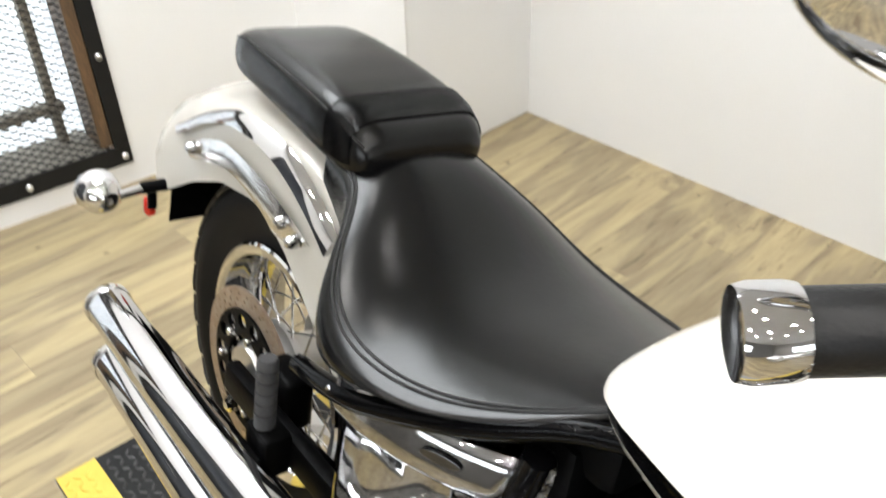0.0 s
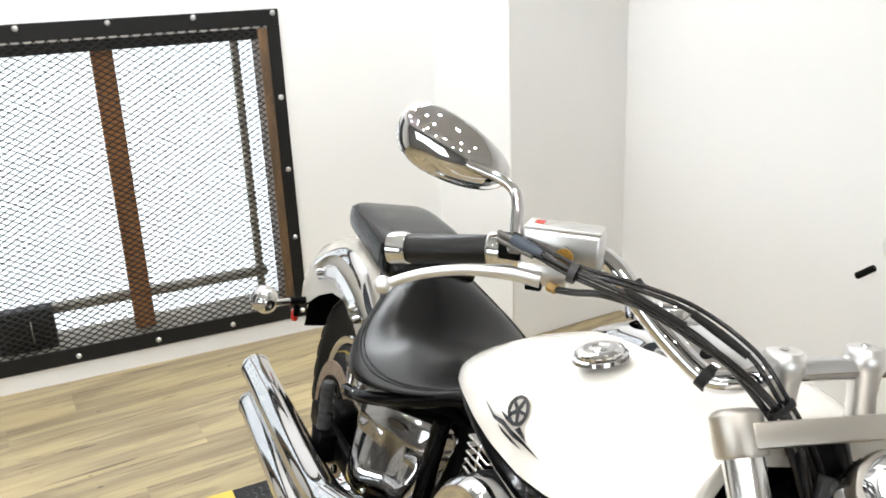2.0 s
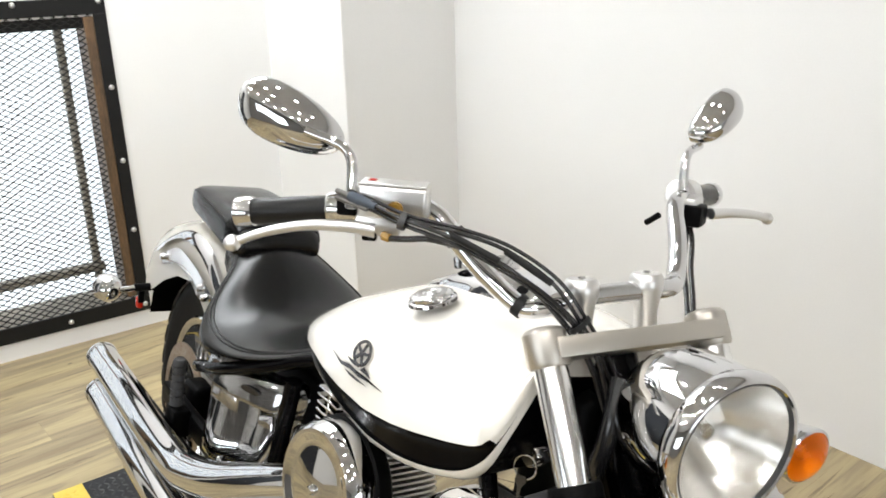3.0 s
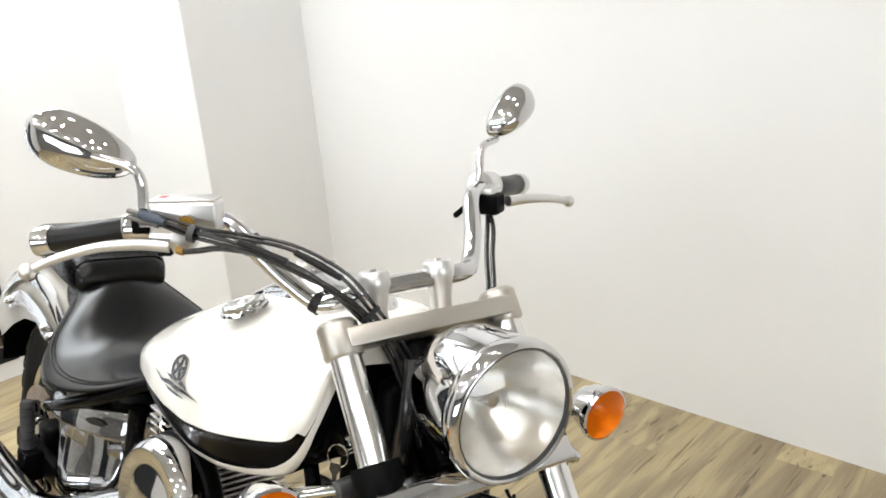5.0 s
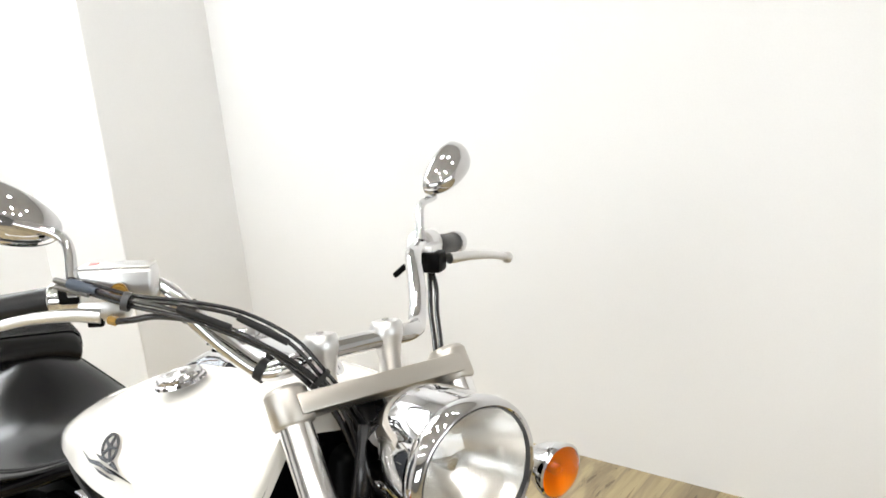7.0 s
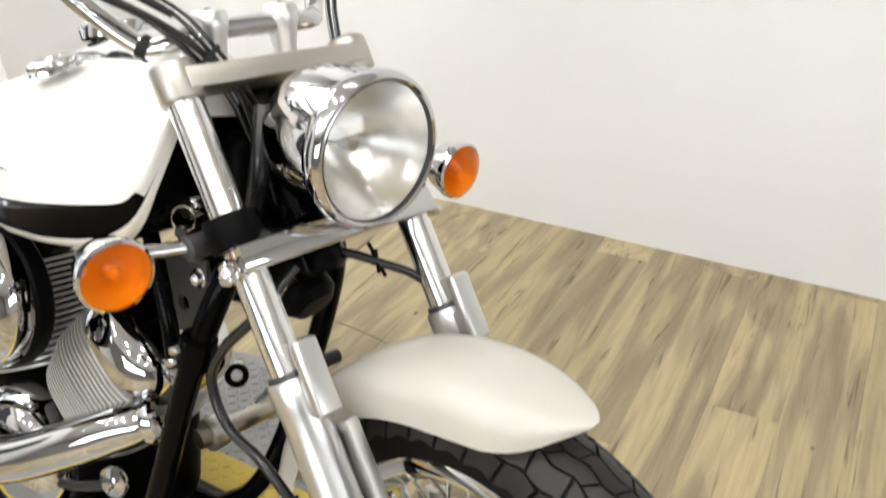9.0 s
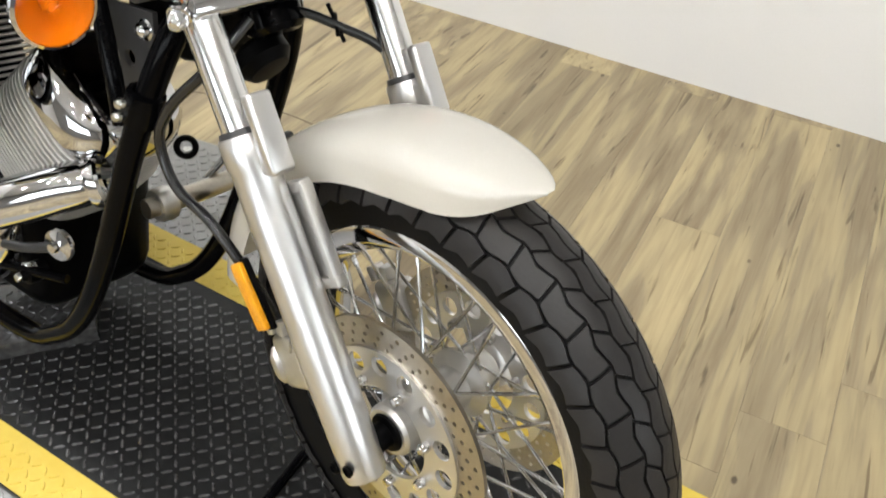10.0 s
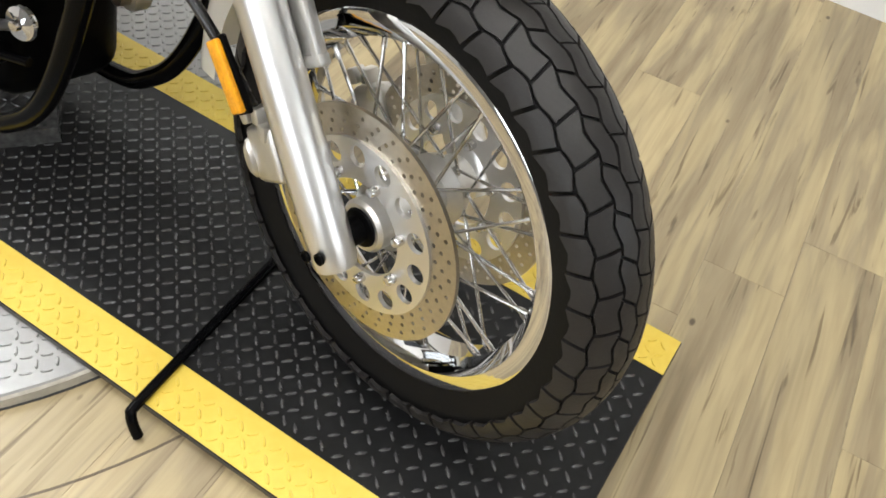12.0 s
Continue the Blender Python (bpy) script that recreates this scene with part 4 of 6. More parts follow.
# left controls
part("switch_housing", lathe([(0, -0.03), (0.02, -0.03), (0.024, -0.025), (0.024, 0.02), (0.021, 0.026), (0, 0.026)], aim((1.022, 0.262, 1.056), (-0.55, 0.8, -0.1)), 20), M_ALU, bike, "silver switch housing", FR)
part("switch_block", block(-0.02, 0.02, -0.016, 0.016, -0.018, 0.014, 0.005, 2, m=Matrix.Translation((1.078, 0.236, 1.040)) @ pose(0, 0, 0, 0, 0, -55)), M_PLASTIC, bike, "black switches", FR)
part("clutch_perch", block(-0.02, 0.03, -0.014, 0.014, -0.012, 0.012, 0.006, 2, m=Matrix.Translation((1.060, 0.245, 1.052)) @ pose(0, 0, 0, 0, 0, -55)), M_ALU, bike, "", FR)
LEVL = [(1.085, 0.262, 1.040), (1.080, 0.310, 1.038), (1.060, 0.375, 1.028), (1.033, 0.432, 1.013)]
lev = tube(LEVL, [0.009, 0.0078, 0.0068, 0.0062], 14)
lathe([(0, -0.0105), (0.006, -0.0085), (0.0095, -0.004), (0.0105, 0.0), (0.0095, 0.004), (0.006, 0.0085), (0, 0.0105)], Matrix.Translation(LEVL[-1]), 16, lev)
part("clutch_lever", lev, M_ALU, bike, "aluminium clutch lever with ball end", FR)


# mirrors
def mirror(cen, wide_way, face_way, w, h, base, bend, foot):
    """A teardrop chrome mirror on a bent stem."""
    z = Vector(face_way).normalized()
    x = Vector(wide_way)
    x = (x - z * x.dot(z)).normalized()
    y = z.cross(x)
    m = Matrix.Translation(cen) @ Matrix((x, y, z)).transposed().to_4x4()
    rows = []
    for i in range(13):
        f = i / 12
        depth = -0.044 * (1 - f)
        sc = math.sqrt(max(0.0, 1 - (1 - f) ** 2.3)) if f < 1 else 1.0
        sc = max(sc, 0.04)
        row = []
        for k in range(36):
            a = 2 * math.pi * k / 36
            ca, sa = math.cos(a), math.sin(a)
            px = w * (abs(ca) ** 0.9) * (1 if ca > 0 else -1)
            py = h * (abs(sa) ** 0.82) * (1 if sa > 0 else -1) * (1.0 - 0.22 * ca) + 0.10 * h * ca
            row.append(m @ Vector((px * sc, py * sc, depth)))
        rows.append(row)
    rows.append([m @ Vector((px, py, pz)) for px, py, pz in [((m.inverted() @ p).x * 0.95, (m.inverted() @ p).y * 0.95, 0.003) for p in rows[-1]]])
    mm = part("mirror", loft(rows), M_CHROME, bike, "teardrop chrome rear-view mirror", FR)
    face = [m @ Vector(((m.inverted() @ p).x * 0.98, (m.inverted() @ p).y * 0.98, 0.0042)) for p in rows[-1]]
    bm = bmesh.new()
    bm.faces.new([bm.verts.new(p) for p in face])
    part("mirror_glass", bm, M_MIRROR, mm, smooth=0)
    part("stem", tube([base, bend, foot], [0.006, 0.0065, 0.0075], 12, 8), M_CHROME, mm)
    part("stem_nut", rod(foot, Vector(foot) - Vector((0, 0, 0.02)), 0.011, 6), M_CHROME, mm)


mirror((0.935, -0.334, 1.159), (0.62, 0.71, -0.34), (-0.76, 0.60, 0.18), 0.0755, 0.039, (0.992, -0.332, 1.150), (1.030, -0.289, 1.130), (1.050, -0.288, 1.082))
mirror((0.964, 0.347, 1.170), (0.30, -0.68, -0.66), (-0.95, -0.22, 0.10), 0.057, 0.030, (1.000, 0.300, 1.128), (1.040, 0.242, 1.120), (1.058, 0.226, 1.070))

# cables
CABLE_A = [(1.046, -0.307, 1.084), (1.090, -0.282, 1.077), (1.132, -0.254, 1.066), (1.170, -0.208, 1.051), (1.206, -0.160, 1.026), (1.240, -0.116, 0.996), (1.264, -0.082, 0.962), (1.274, -0.056, 0.920), (1.285, -0.040, 0.860), (1.305, -0.035, 0.790)]
CABLE_B = [(1.052, -0.300, 1.078), (1.092, -0.277, 1.070), (1.130, -0.250, 1.061), (1.160, -0.196, 1.050), (1.186, -0.142, 1.032), (1.226, -0.098, 1.000), (1.256, -0.076, 0.962), (1.266, -0.046, 0.915), (1.280, -0.020, 0.850), (1.300, -0.015, 0.790)]
for path, dy, dz, thick in ((CABLE_A, 0.0, 0.0, 0.0027), (CABLE_A, 0.004, -0.008, 0.0027), (CABLE_B, 0.0, 0.004, 0.0026), (CABLE_B, 0.008, 0.007, 0.0025)):
    part("control_cable", tube([(x, y + dy, z + dz) for x, y, z in path], thick, 10), M_CABLE, bike, "black control cable", FR)
for path, k0, k1, thick in ((CABLE_B, 4, 6, 0.0044), (CABLE_A, 3, 5, 0.0042)):
    part("cable_sleeve", tube([(x, y, z + 0.003) for x, y, z in path[k0:k1]], thick, 10), M_TAPE, bike, "black cable sleeve", FR)
for dz in (0.0, -0.008):
    part("cable_ferrule", tube([(x, y, z + dz) for x, y, z in CABLE_A[:2]], 0.0034, 10), M_FERRULE, bike, "grey metal cable ferrule", FR)
part("cable_clip", lathe([(0.0098, -0.004), (0.0115, -0.004), (0.0115, 0.004), (0.0098, 0.004)], aim((1.132, -0.252, 1.063), (0.62, 0.74, -0.25)), 18, None, True), M_BRACKET, bike, "grey clip round the cables", FR)
for k in range(2):
    part("control_cable", tube([(1.066, 0.236, 1.034), (1.080 + 0.006 * k, 0.226 + 0.007 * k, 1.000), (1.112 + 0.006 * k, 0.202 + 0.007 * k, 0.968), (1.162 + 0.006 * k, 0.170 + 0.006 * k, 0.934), (1.207, 0.140 + 0.006 * k, 0.902), (1.250, 0.118 + 0.005 * k, 0.884), (1.31, 0.10, 0.85)], 0.0038, 10), M_CABLE, bike, "black control cable", FR)
part("cable_adjuster", lathe([(0.0045, 0.0), (0.0064, 0.0), (0.0068, 0.004), (0.0068, 0.018), (0.0058, 0.020), (0.0058, 0.031), (0.0048, 0.033), (0.0042, 0.042)], aim((1.066, -0.296, 1.081), (0.86, 0.49, -0.16)), 16), M_SLEEVE, bike, "blue-grey rubber cable boot", FR)
part("hose_union", rod((1.090, -0.262, 1.036), (1.101, -0.255, 1.034), 0.0058, 6), M_BRASS, bike, "brass brake hose union", FR)
part("brake_light_switch", block(-0.009, 0.009, -0.006, 0.006, -0.006, 0.006, 0.002, 2, m=Matrix.Translation((1.074, -0.272, 1.032)) @ pose(0, 0, 0, 0, 0, 58)), M_PLASTIC, bike, "black brake light switch", FR)
part("brake_hose", tube([(1.100, -0.256, 1.034), (1.122, -0.244, 1.038), (1.146, -0.218, 1.042), (1.174, -0.166, 1.028), (1.206, -0.124, 1.002), (1.240, -0.090, 0.962), (1.260, -0.056, 0.910), (1.285, -0.030, 0.82)], 0.0040, 10), M_CABLE, bike, "black brake hose", FR)
part("cable_tie", lathe([(0.0125, -0.003), (0.0150, -0.003), (0.0150, 0.003), (0.0125, 0.003)], aim((1.262, -0.078, 0.962), (0.5, 0.55, -0.75)), 16, None, True), M_TAPE, bike, "black cable guide", FR)
part("tape_band", lathe([(0.0126, -0.006), (0.0147, -0.006), (0.0147, 0.006), (0.0126, 0.006)], aim((1.186, -0.114, 0.963), (0.75, 0.50, -0.45)), 16, None, True), M_TAPE, bike, "black tape band", FR)

# -- tank --
TOP = [(0.632, 0.742), (0.645, 0.766), (0.67, 0.790), (0.71, 0.817), (0.76, 0.845), (0.80, 0.862), (0.86, 0.887), (0.93, 0.908), (1.02, 0.924), (1.10, 0.930), (1.18, 0.926), (1.21, 0.920), (1.232, 0.906)]
HALF = [(0.632, 0.085), (0.642, 0.112), (0.66, 0.134), (0.70, 0.160), (0.76, 0.182), (0.85, 0.205), (0.93, 0.220), (1.02, 0.229), (1.08, 0.226), (1.12, 0.216), (1.18, 0.192), (1.21, 0.174), (1.224, 0.158), (1.232, 0.136)]
E1 = [(0.632, 0.732), (0.66, 0.738), (0.70, 0.747), (0.76, 0.753), (0.85, 0.755), (0.93, 0.758), (1.02, 0.763), (1.10, 0.772), (1.16, 0.780), (1.198, 0.787), (1.207, 0.791), (1.213, 0.797), (1.222, 0.825), (1.228, 0.860), (1.232, 0.893)]
E2 = [(0.632, 0.724), (0.66, 0.722), (0.70, 0.725), (0.76, 0.725), (0.85, 0.726), (0.93, 0.726), (1.02, 0.725), (1.10, 0.729), (1.145, 0.735), (1.178, 0.745), (1.202, 0.764), (1.214, 0.788), (1.222, 0.820), (1.228, 0.856), (1.232, 0.890)]


NEAR = (-1.0, -0.5, 0.0, 0.5, 1.0)


def tank_ring(x):
    top, hw, e1, e2 = [sum(interp(x + d * min(0.009, (x - 0.632) * 0.5, (1.232 - x) * 0.5), t) for d in NEAR) / 5 for t in (TOP, HALF, E1, E2)]
    slim = min(1.0, max(0.35, (1.236 - x) / 0.05))  # the lip narrows towards the front
    half = []
    for k in range(11):
        a = k / 10 * math.pi / 2
        half.append((hw * math.sin(a), e1 + (top - e1) * (math.cos(a) ** 0.82 if k < 10 else 0)))
    half += [(hw - 0.006, e1 - 0.003), (hw - 0.012, (e1 + e2) / 2), (hw - 0.014, e2 + 0.001), (hw - 0.010, e2 - 0.001), (hw - 0.010 - 0.005 * slim, e2 - 0.010 * slim), (hw - 0.012 - 0.018 * slim, e2 - 0.016 * slim), (max(hw - 0.09, 0.0), e2 - 0.012)]
    return [(x, -y, z) for y, z in half] + [(x, y, z) for y, z in half[::-1][:-1]]


xs = [0.632, 0.636, 0.642, 0.65, 0.66, 0.675, 0.70, 0.73, 0.76, 0.78] + [0.80 + 0.02 * k for k in range(19)] + [1.172, 1.182, 1.191, 1.199, 1.206, 1.212, 1.217, 1.221, 1.2245, 1.2275, 1.230, 1.232]
rings = [tank_ring(x) for x in xs]
n_ring = len(rings[0])
right = [0] * 10 + [1, 1, 1, 1, 0, 0, 1]
ms = right + [1] + right[::-1]
ms = (ms + [0] * n_ring)[:n_ring]
tank_bm = loft(rings, mats=ms)
for f in tank_bm.faces:  # the band stops short of the front edge
    c = f.calc_center_median()
    if c.x > 1.211 and abs(c.y) > interp(c.x, HALF) - 0.013:
        f.material_index = 0
tank = part("fuel_tank", tank_bm, [M_PEARL, M_BLACK], bike, "pearl white teardrop fuel tank with black side band", BO, smooth=50)
cap = lathe([(0, 0.012), (0.010, 0.013), (0.013, 0.016), (0.026, 0.0165), (0.033, 0.014), (0.0365, 0.009), (0.036, 0.004), (0.041, 0.001), (0.042, -0.006)], Matrix.Translation((1.005, -0.134, 0.909)) @ Matrix.Rotation(radians(-9), 4, "Y") @ Matrix.Rotation(radians(16), 4, "X") @ Matrix.Diagonal((0.84, 0.84, 0.62, 1.0)), 36)
filler = part("filler_cap", cap, M_CHROME, tank, "round chrome filler cap")
CM = Matrix.Translation((1.005, -0.134, 0.909)) @ Matrix.Rotation(radians(-9), 4, "Y") @ Matrix.Rotation(radians(16), 4, "X")
notch = finish(block(-0.0022, 0.0022, -0.0035, 0.0035, 0.001, 0.0078, 0.001, 1), "grip_notch", M_CHROME)
for k in range(14):
    part("grip_notch", notch, None, filler, at=CM @ pose(0, 0, 0, 0, 0, 360 * k / 14) @ Matrix.Translation((0.0286, 0, 0)))
part("lock_cover", lathe([(0, 0.0118), (0.008, 0.0114), (0.0105, 0.0098), (0.011, 0.007)], CM @ Matrix.Translation((0.004, 0.0, 0)), 20), M_CHROME, filler)
# chrome console with the speedometer on the middle of the tank
rows = []
for i in range(21):
    f = i / 20
    x = 0.80 + 0.37 * f
    w = interp(f, [(0, 0.012), (0.08, 0.030), (0.3, 0.052), (0.55, 0.066), (0.75, 0.062), (0.92, 0.040), (1, 0.012)])
    h = interp(f, [(0, 0.004), (0.1, 0.012), (0.3, 0.026), (0.5, 0.036), (0.62, 0.037), (0.78, 0.030), (0.92, 0.016), (1, 0.004)])
    zt = interp(x, TOP) - 0.006
    rows.append([(x, w * math.cos(a), zt + h * max(0, math.sin(a)) ** 0.8 - (0.01 if math.sin(a) < -0.01 else 0)) for a in (2 * math.pi * k / 24 for k in range(24))])
console = part("console", loft(rows), M_CHROME, tank, "chrome tank console")
SM = Matrix.Translation((0.945, 0.0, 0.944)) @ Matrix.Rotation(radians(-14), 4, "Y")
dial = part("speedometer", lathe([(0.050, -0.010), (0.052, 0.004), (0.050, 0.008), (0.046, 0.009), (0.045, 0.006)], SM, 36), M_CHROME, console, "round speedometer with a chrome ring")
part("dial_face", lathe([(0, 0.0055), (0.0455, 0.0055)], SM, 36), M_PLASTIC, dial, "dark dial")
part("key_slot", lathe([(0, 0.004), (0.007, 0.004), (0.009, 0.0), (0.009, -0.006)], aim((1.085, -0.046, 0.942), (0.25, -0.75, 0.6)), 16), M_PLASTIC, console, "dark round lock")
# chrome badge, bent to the side of the tank
def tank_side(x, z, out):
    top, hw, e1 = interp(x, TOP), interp(x, HALF), interp(x, E1)
    c = max(0.0, min(1.0, (z - e1) / (top - e1))) ** (1 / 0.82)
    return Vector((x, -(hw * math.sqrt(1 - c * c)) - out * 0.85, z + out * 0.5))


def on_tank(loops, thick, out):
    bm = plate(loops, thick)
    for v in bm.verts:
        v.co = tank_side(v.co.x, v.co.y, out + v.co.z)
    return bm


WINGS = [[(0.884, 0.812), (0.925, 0.801), (0.955, 0.806), (0.978, 0.800), (1.010, 0.798), (1.056, 0.780), (1.018, 0.789), (0.992, 0.787), (0.962, 0.794), (0.930, 0.793)],
         [(0.940, 0.822), (0.962, 0.811), (0.985, 0.809), (0.970, 0.819)],
         [(0.990, 0.806), (1.022, 0.799), (1.010, 0.811), (0.998, 0.818)],
         [(0.946, 0.788), (0.975, 0.784), (1.020, 0.776), (0.990, 0.775), (0.965, 0.779)]]
RX, RZ = 0.976, 0.822
WINGS = [[(x, 0.797 + (z - 0.797) * 0.5 + (x - 0.97) * 0.13) for x, z in lp] for lp in WINGS]
badge = part("badge", on_tank([WINGS[0]], 0.002, 0.003), M_BADGE, tank, "chrome winged badge")
for lp in WINGS[1:]:
    part("wing", on_tank([lp], 0.002, 0.0035), M_BADGE, badge)
def oval(r, turn=0.0):
    return [(RX + (x - RX) * 1.5, z) for x, z in ring_pts(r, 24, RX, RZ, turn)]


part("ring", on_tank([oval(0.0165), oval(0.0130)[::-1]], 0.002, 0.004), M_BADGE, badge)
for k in range(5):
    a = 2 * math.pi * k / 5 + 0.3
    q = [(RX + 1.5 * 0.0022 * math.cos(a + 1.57), RZ + 0.0022 * math.sin(a + 1.57)), (RX - 1.5 * 0.0022 * math.cos(a + 1.57), RZ - 0.0022 * math.sin(a + 1.57)), (RX + 1.5 * 0.0145 * math.cos(a - 0.10), RZ + 0.0145 * math.sin(a - 0.10)), (RX + 1.5 * 0.0145 * math.cos(a + 0.10), RZ + 0.0145 * math.sin(a + 0.10))]
    part("ray", on_tank([q], 0.002, 0.0042), M_BADGE, badge)

# -- seats --
def seat_at(table, x):
    """Half width, edge, crown and base height of a cushion at x, eased between the rows of its table."""
    xs = [-r[0] for r in table]
    reach = min(0.024, max(0.0, table[0][0] - x) * 0.9, max(0.0, x - table[-1][0]) * 0.9)
    return [sum(float(np.interp(-x + d * reach / 4, xs, [r[k] for r in table])) for d in range(-4, 5)) / 9 for k in range(1, 5)]


def seat_rings(table, n=32, power=2.2):
    """table rows: x, half width, edge height, crown height, base height."""
    out = []
    first, last = table[0][0], table[-1][0]
    for i in range(73):
        f = i / 72
        x = first + (last - first) * (f - 0.10 * math.sin(2 * math.pi * f) / 1.6)
        hw, ze, zc, zb = seat_at(table, x)
        ring = []
        for k in range(n):
            a = -1 + 2 * k / (n - 1)
            a = math.copysign(abs(a) ** 0.8, a)
            ring.append((x, hw * a, zc - (zc - ze) * abs(a) ** power))
        ring += [(x, hw * 1.022, ze - 0.18 * (ze - zb)), (x, hw * 1.03, ze - 0.45 * (ze - zb)), (x, hw * 1.015, zb + 0.010), (x, hw * 0.97, zb), (x, -hw * 0.97, zb), (x, -hw * 1.015, zb + 0.010), (x, -hw * 1.03, ze - 0.45 * (ze - zb)), (x, -hw * 1.022, ze - 0.18 * (ze - zb))]
        out.append(ring)
    return out


def seam(table, power, share, x0, x1, sgn, lift=0.0006):
    """A line of piping that runs along a cushion at a share of its half width."""
    pts = []
    for i in range(41):
        x = x0 + (x1 - x0) * i / 40
        hw, ze, zc, zb = seat_at(table, x)
        pts.append((x, sgn * hw * share, zc - (zc - ze) * share ** power + lift))
    return pts


SEAT = [(0.682, 0.048, 0.718, 0.724, 0.694, 0.0), (0.670, 0.076, 0.706, 0.719, 0.684, 0.0), (0.64, 0.104, 0.692, 0.710, 0.670, 0.0), (0.60, 0.134, 0.672, 0.699, 0.656, 0.0), (0.56, 0.160, 0.655, 0.687, 0.643, 0.0), (0.51, 0.188, 0.640, 0.678, 0.630, 0.0), (0.45, 0.207, 0.632, 0.676, 0.616, 0.0),
        (0.39, 0.214, 0.632, 0.687, 0.602, 0.0), (0.34, 0.208, 0.644, 0.712, 0.596, 0.0), (0.30, 0.188, 0.670, 0.740, 0.600, 0.0), (0.27, 0.152, 0.704, 0.759, 0.616, 0.0), (0.245, 0.120, 0.732, 0.773, 0.642, 0.0), (0.21, 0.104, 0.750, 0.782, 0.680, 0.0), (0.15, 0.096, 0.755, 0.785, 0.69, 0.0)]
seat = part("seat", loft(seat_rings(SEAT, power=2.4)), M_LEATHER, bike, "black vinyl rider seat with a stitched border", BO, smooth=60)
for share in (0.935, 0.90):
    for sgn in (1, -1):
        part("piping", tube(seam(SEAT, 2.4, share, 0.672, 0.20, sgn), 0.0018, 8, 1), M_PIPING, seat)
    hw, ze, zc, zb = seat_at(SEAT, 0.672)
    part("piping", tube([(0.672 + 0.004 * (1 - a * a), hw * share * a, zc - (zc - ze) * abs(a * share) ** 2.4 + 0.0006) for a in np.linspace(-1, 1, 9)], 0.0018, 8, 2), M_PIPING, seat)
PILLION = [(0.232, 0.070, 0.776, 0.786, 0.762, 0.0), (0.228, 0.092, 0.784, 0.803, 0.752, 0.0), (0.205, 0.102, 0.800, 0.819, 0.748, 0.0), (0.14, 0.105, 0.817, 0.835, 0.758, 0.0), (0.05, 0.104, 0.829, 0.846, 0.772, 0.0), (-0.04, 0.100, 0.836, 0.852, 0.782, 0.0), (-0.09, 0.096, 0.837, 0.851, 0.785, 0.0), (-0.118, 0.091, 0.832, 0.845, 0.786, 0.0), (-0.126, 0.084, 0.822, 0.832, 0.788, 0.0)]
pil = part("pillion_seat", loft(seat_rings(PILLION, power=9.0)), M_LEATHER, bike, "black vinyl passenger pad", BO, smooth=60)
strap_rows = []
for x in (0.206, 0.19, 0.172, 0.156):
    hw, ze, zc, zb = seat_at(PILLION, x)
    strap_rows.append([(x, -hw * 1.035, zb + 0.012), (x, -hw * 1.05, ze - 0.3 * (ze - zb))] + [(x, (hw + 0.002) * a, zc - (zc - ze) * abs(a) ** 9.0 + 0.0028) for a in np.linspace(-1, 1, 24)] + [(x, hw * 1.05, ze - 0.3 * (ze - zb)), (x, hw * 1.035, zb + 0.012)])
part("strap", thicken(loft(strap_rows, closed=False), 0.002), M_LEATHER, pil, "stitched vinyl strap")

# -- rear fender --
CROWN = [(0.32, 0.64), (0.26, 0.695), (0.20, 0.725), (0.10, 0.752), (0.0, 0.764), (-0.10, 0.760), (-0.20, 0.738), (-0.27, 0.706), (-0.32, 0.670), (-0.345, 0.640), (-0.358, 0.605)]
EDGE = [(0.32, 0.40), (0.26, 0.45), (0.20, 0.50), (0.15, 0.548), (0.10, 0.592), (0.05, 0.620), (0.0, 0.630), (-0.10, 0.616), (-0.20, 0.575), (-0.28, 0.530), (-0.32, 0.510), (-0.345, 0.502), (-0.358, 0.515)]
rows = []
for x in np.linspace(0.32, -0.358, 44):
    zc = float(np.interp(-x, [-c[0] for c in CROWN], [c[1] for c in CROWN]))
    ze = float(np.interp(-x, [-c[0] for c in EDGE], [c[1] for c in EDGE]))
    hw = 0.118 - 0.012 * max(0, (x - 0.1) / 0.24)
    row = []
    for k in range(27):
        a = k / 26 * 2 - 1
        s = abs(a)
        if s < 0.62:
            y, z = hw * (s / 0.62) * 0.86, zc - 0.020 * (s / 0.62) ** 2.5
        else:
            f = (s - 0.62) / 0.38
            y = hw * (0.86 + 0.14 * math.sin(min(1, f * 2.2) * math.pi / 2))
            z = zc - 0.020 - (zc - 0.020 - ze) * f ** 1.25
        row.append((x, y * (1 if a > 0 else -1), z))
    rows.append(row)
part("rear_fender", thicken(loft(rows, closed=False), 0.003), M_PEARL, bike, "pearl white rear fender", BO)
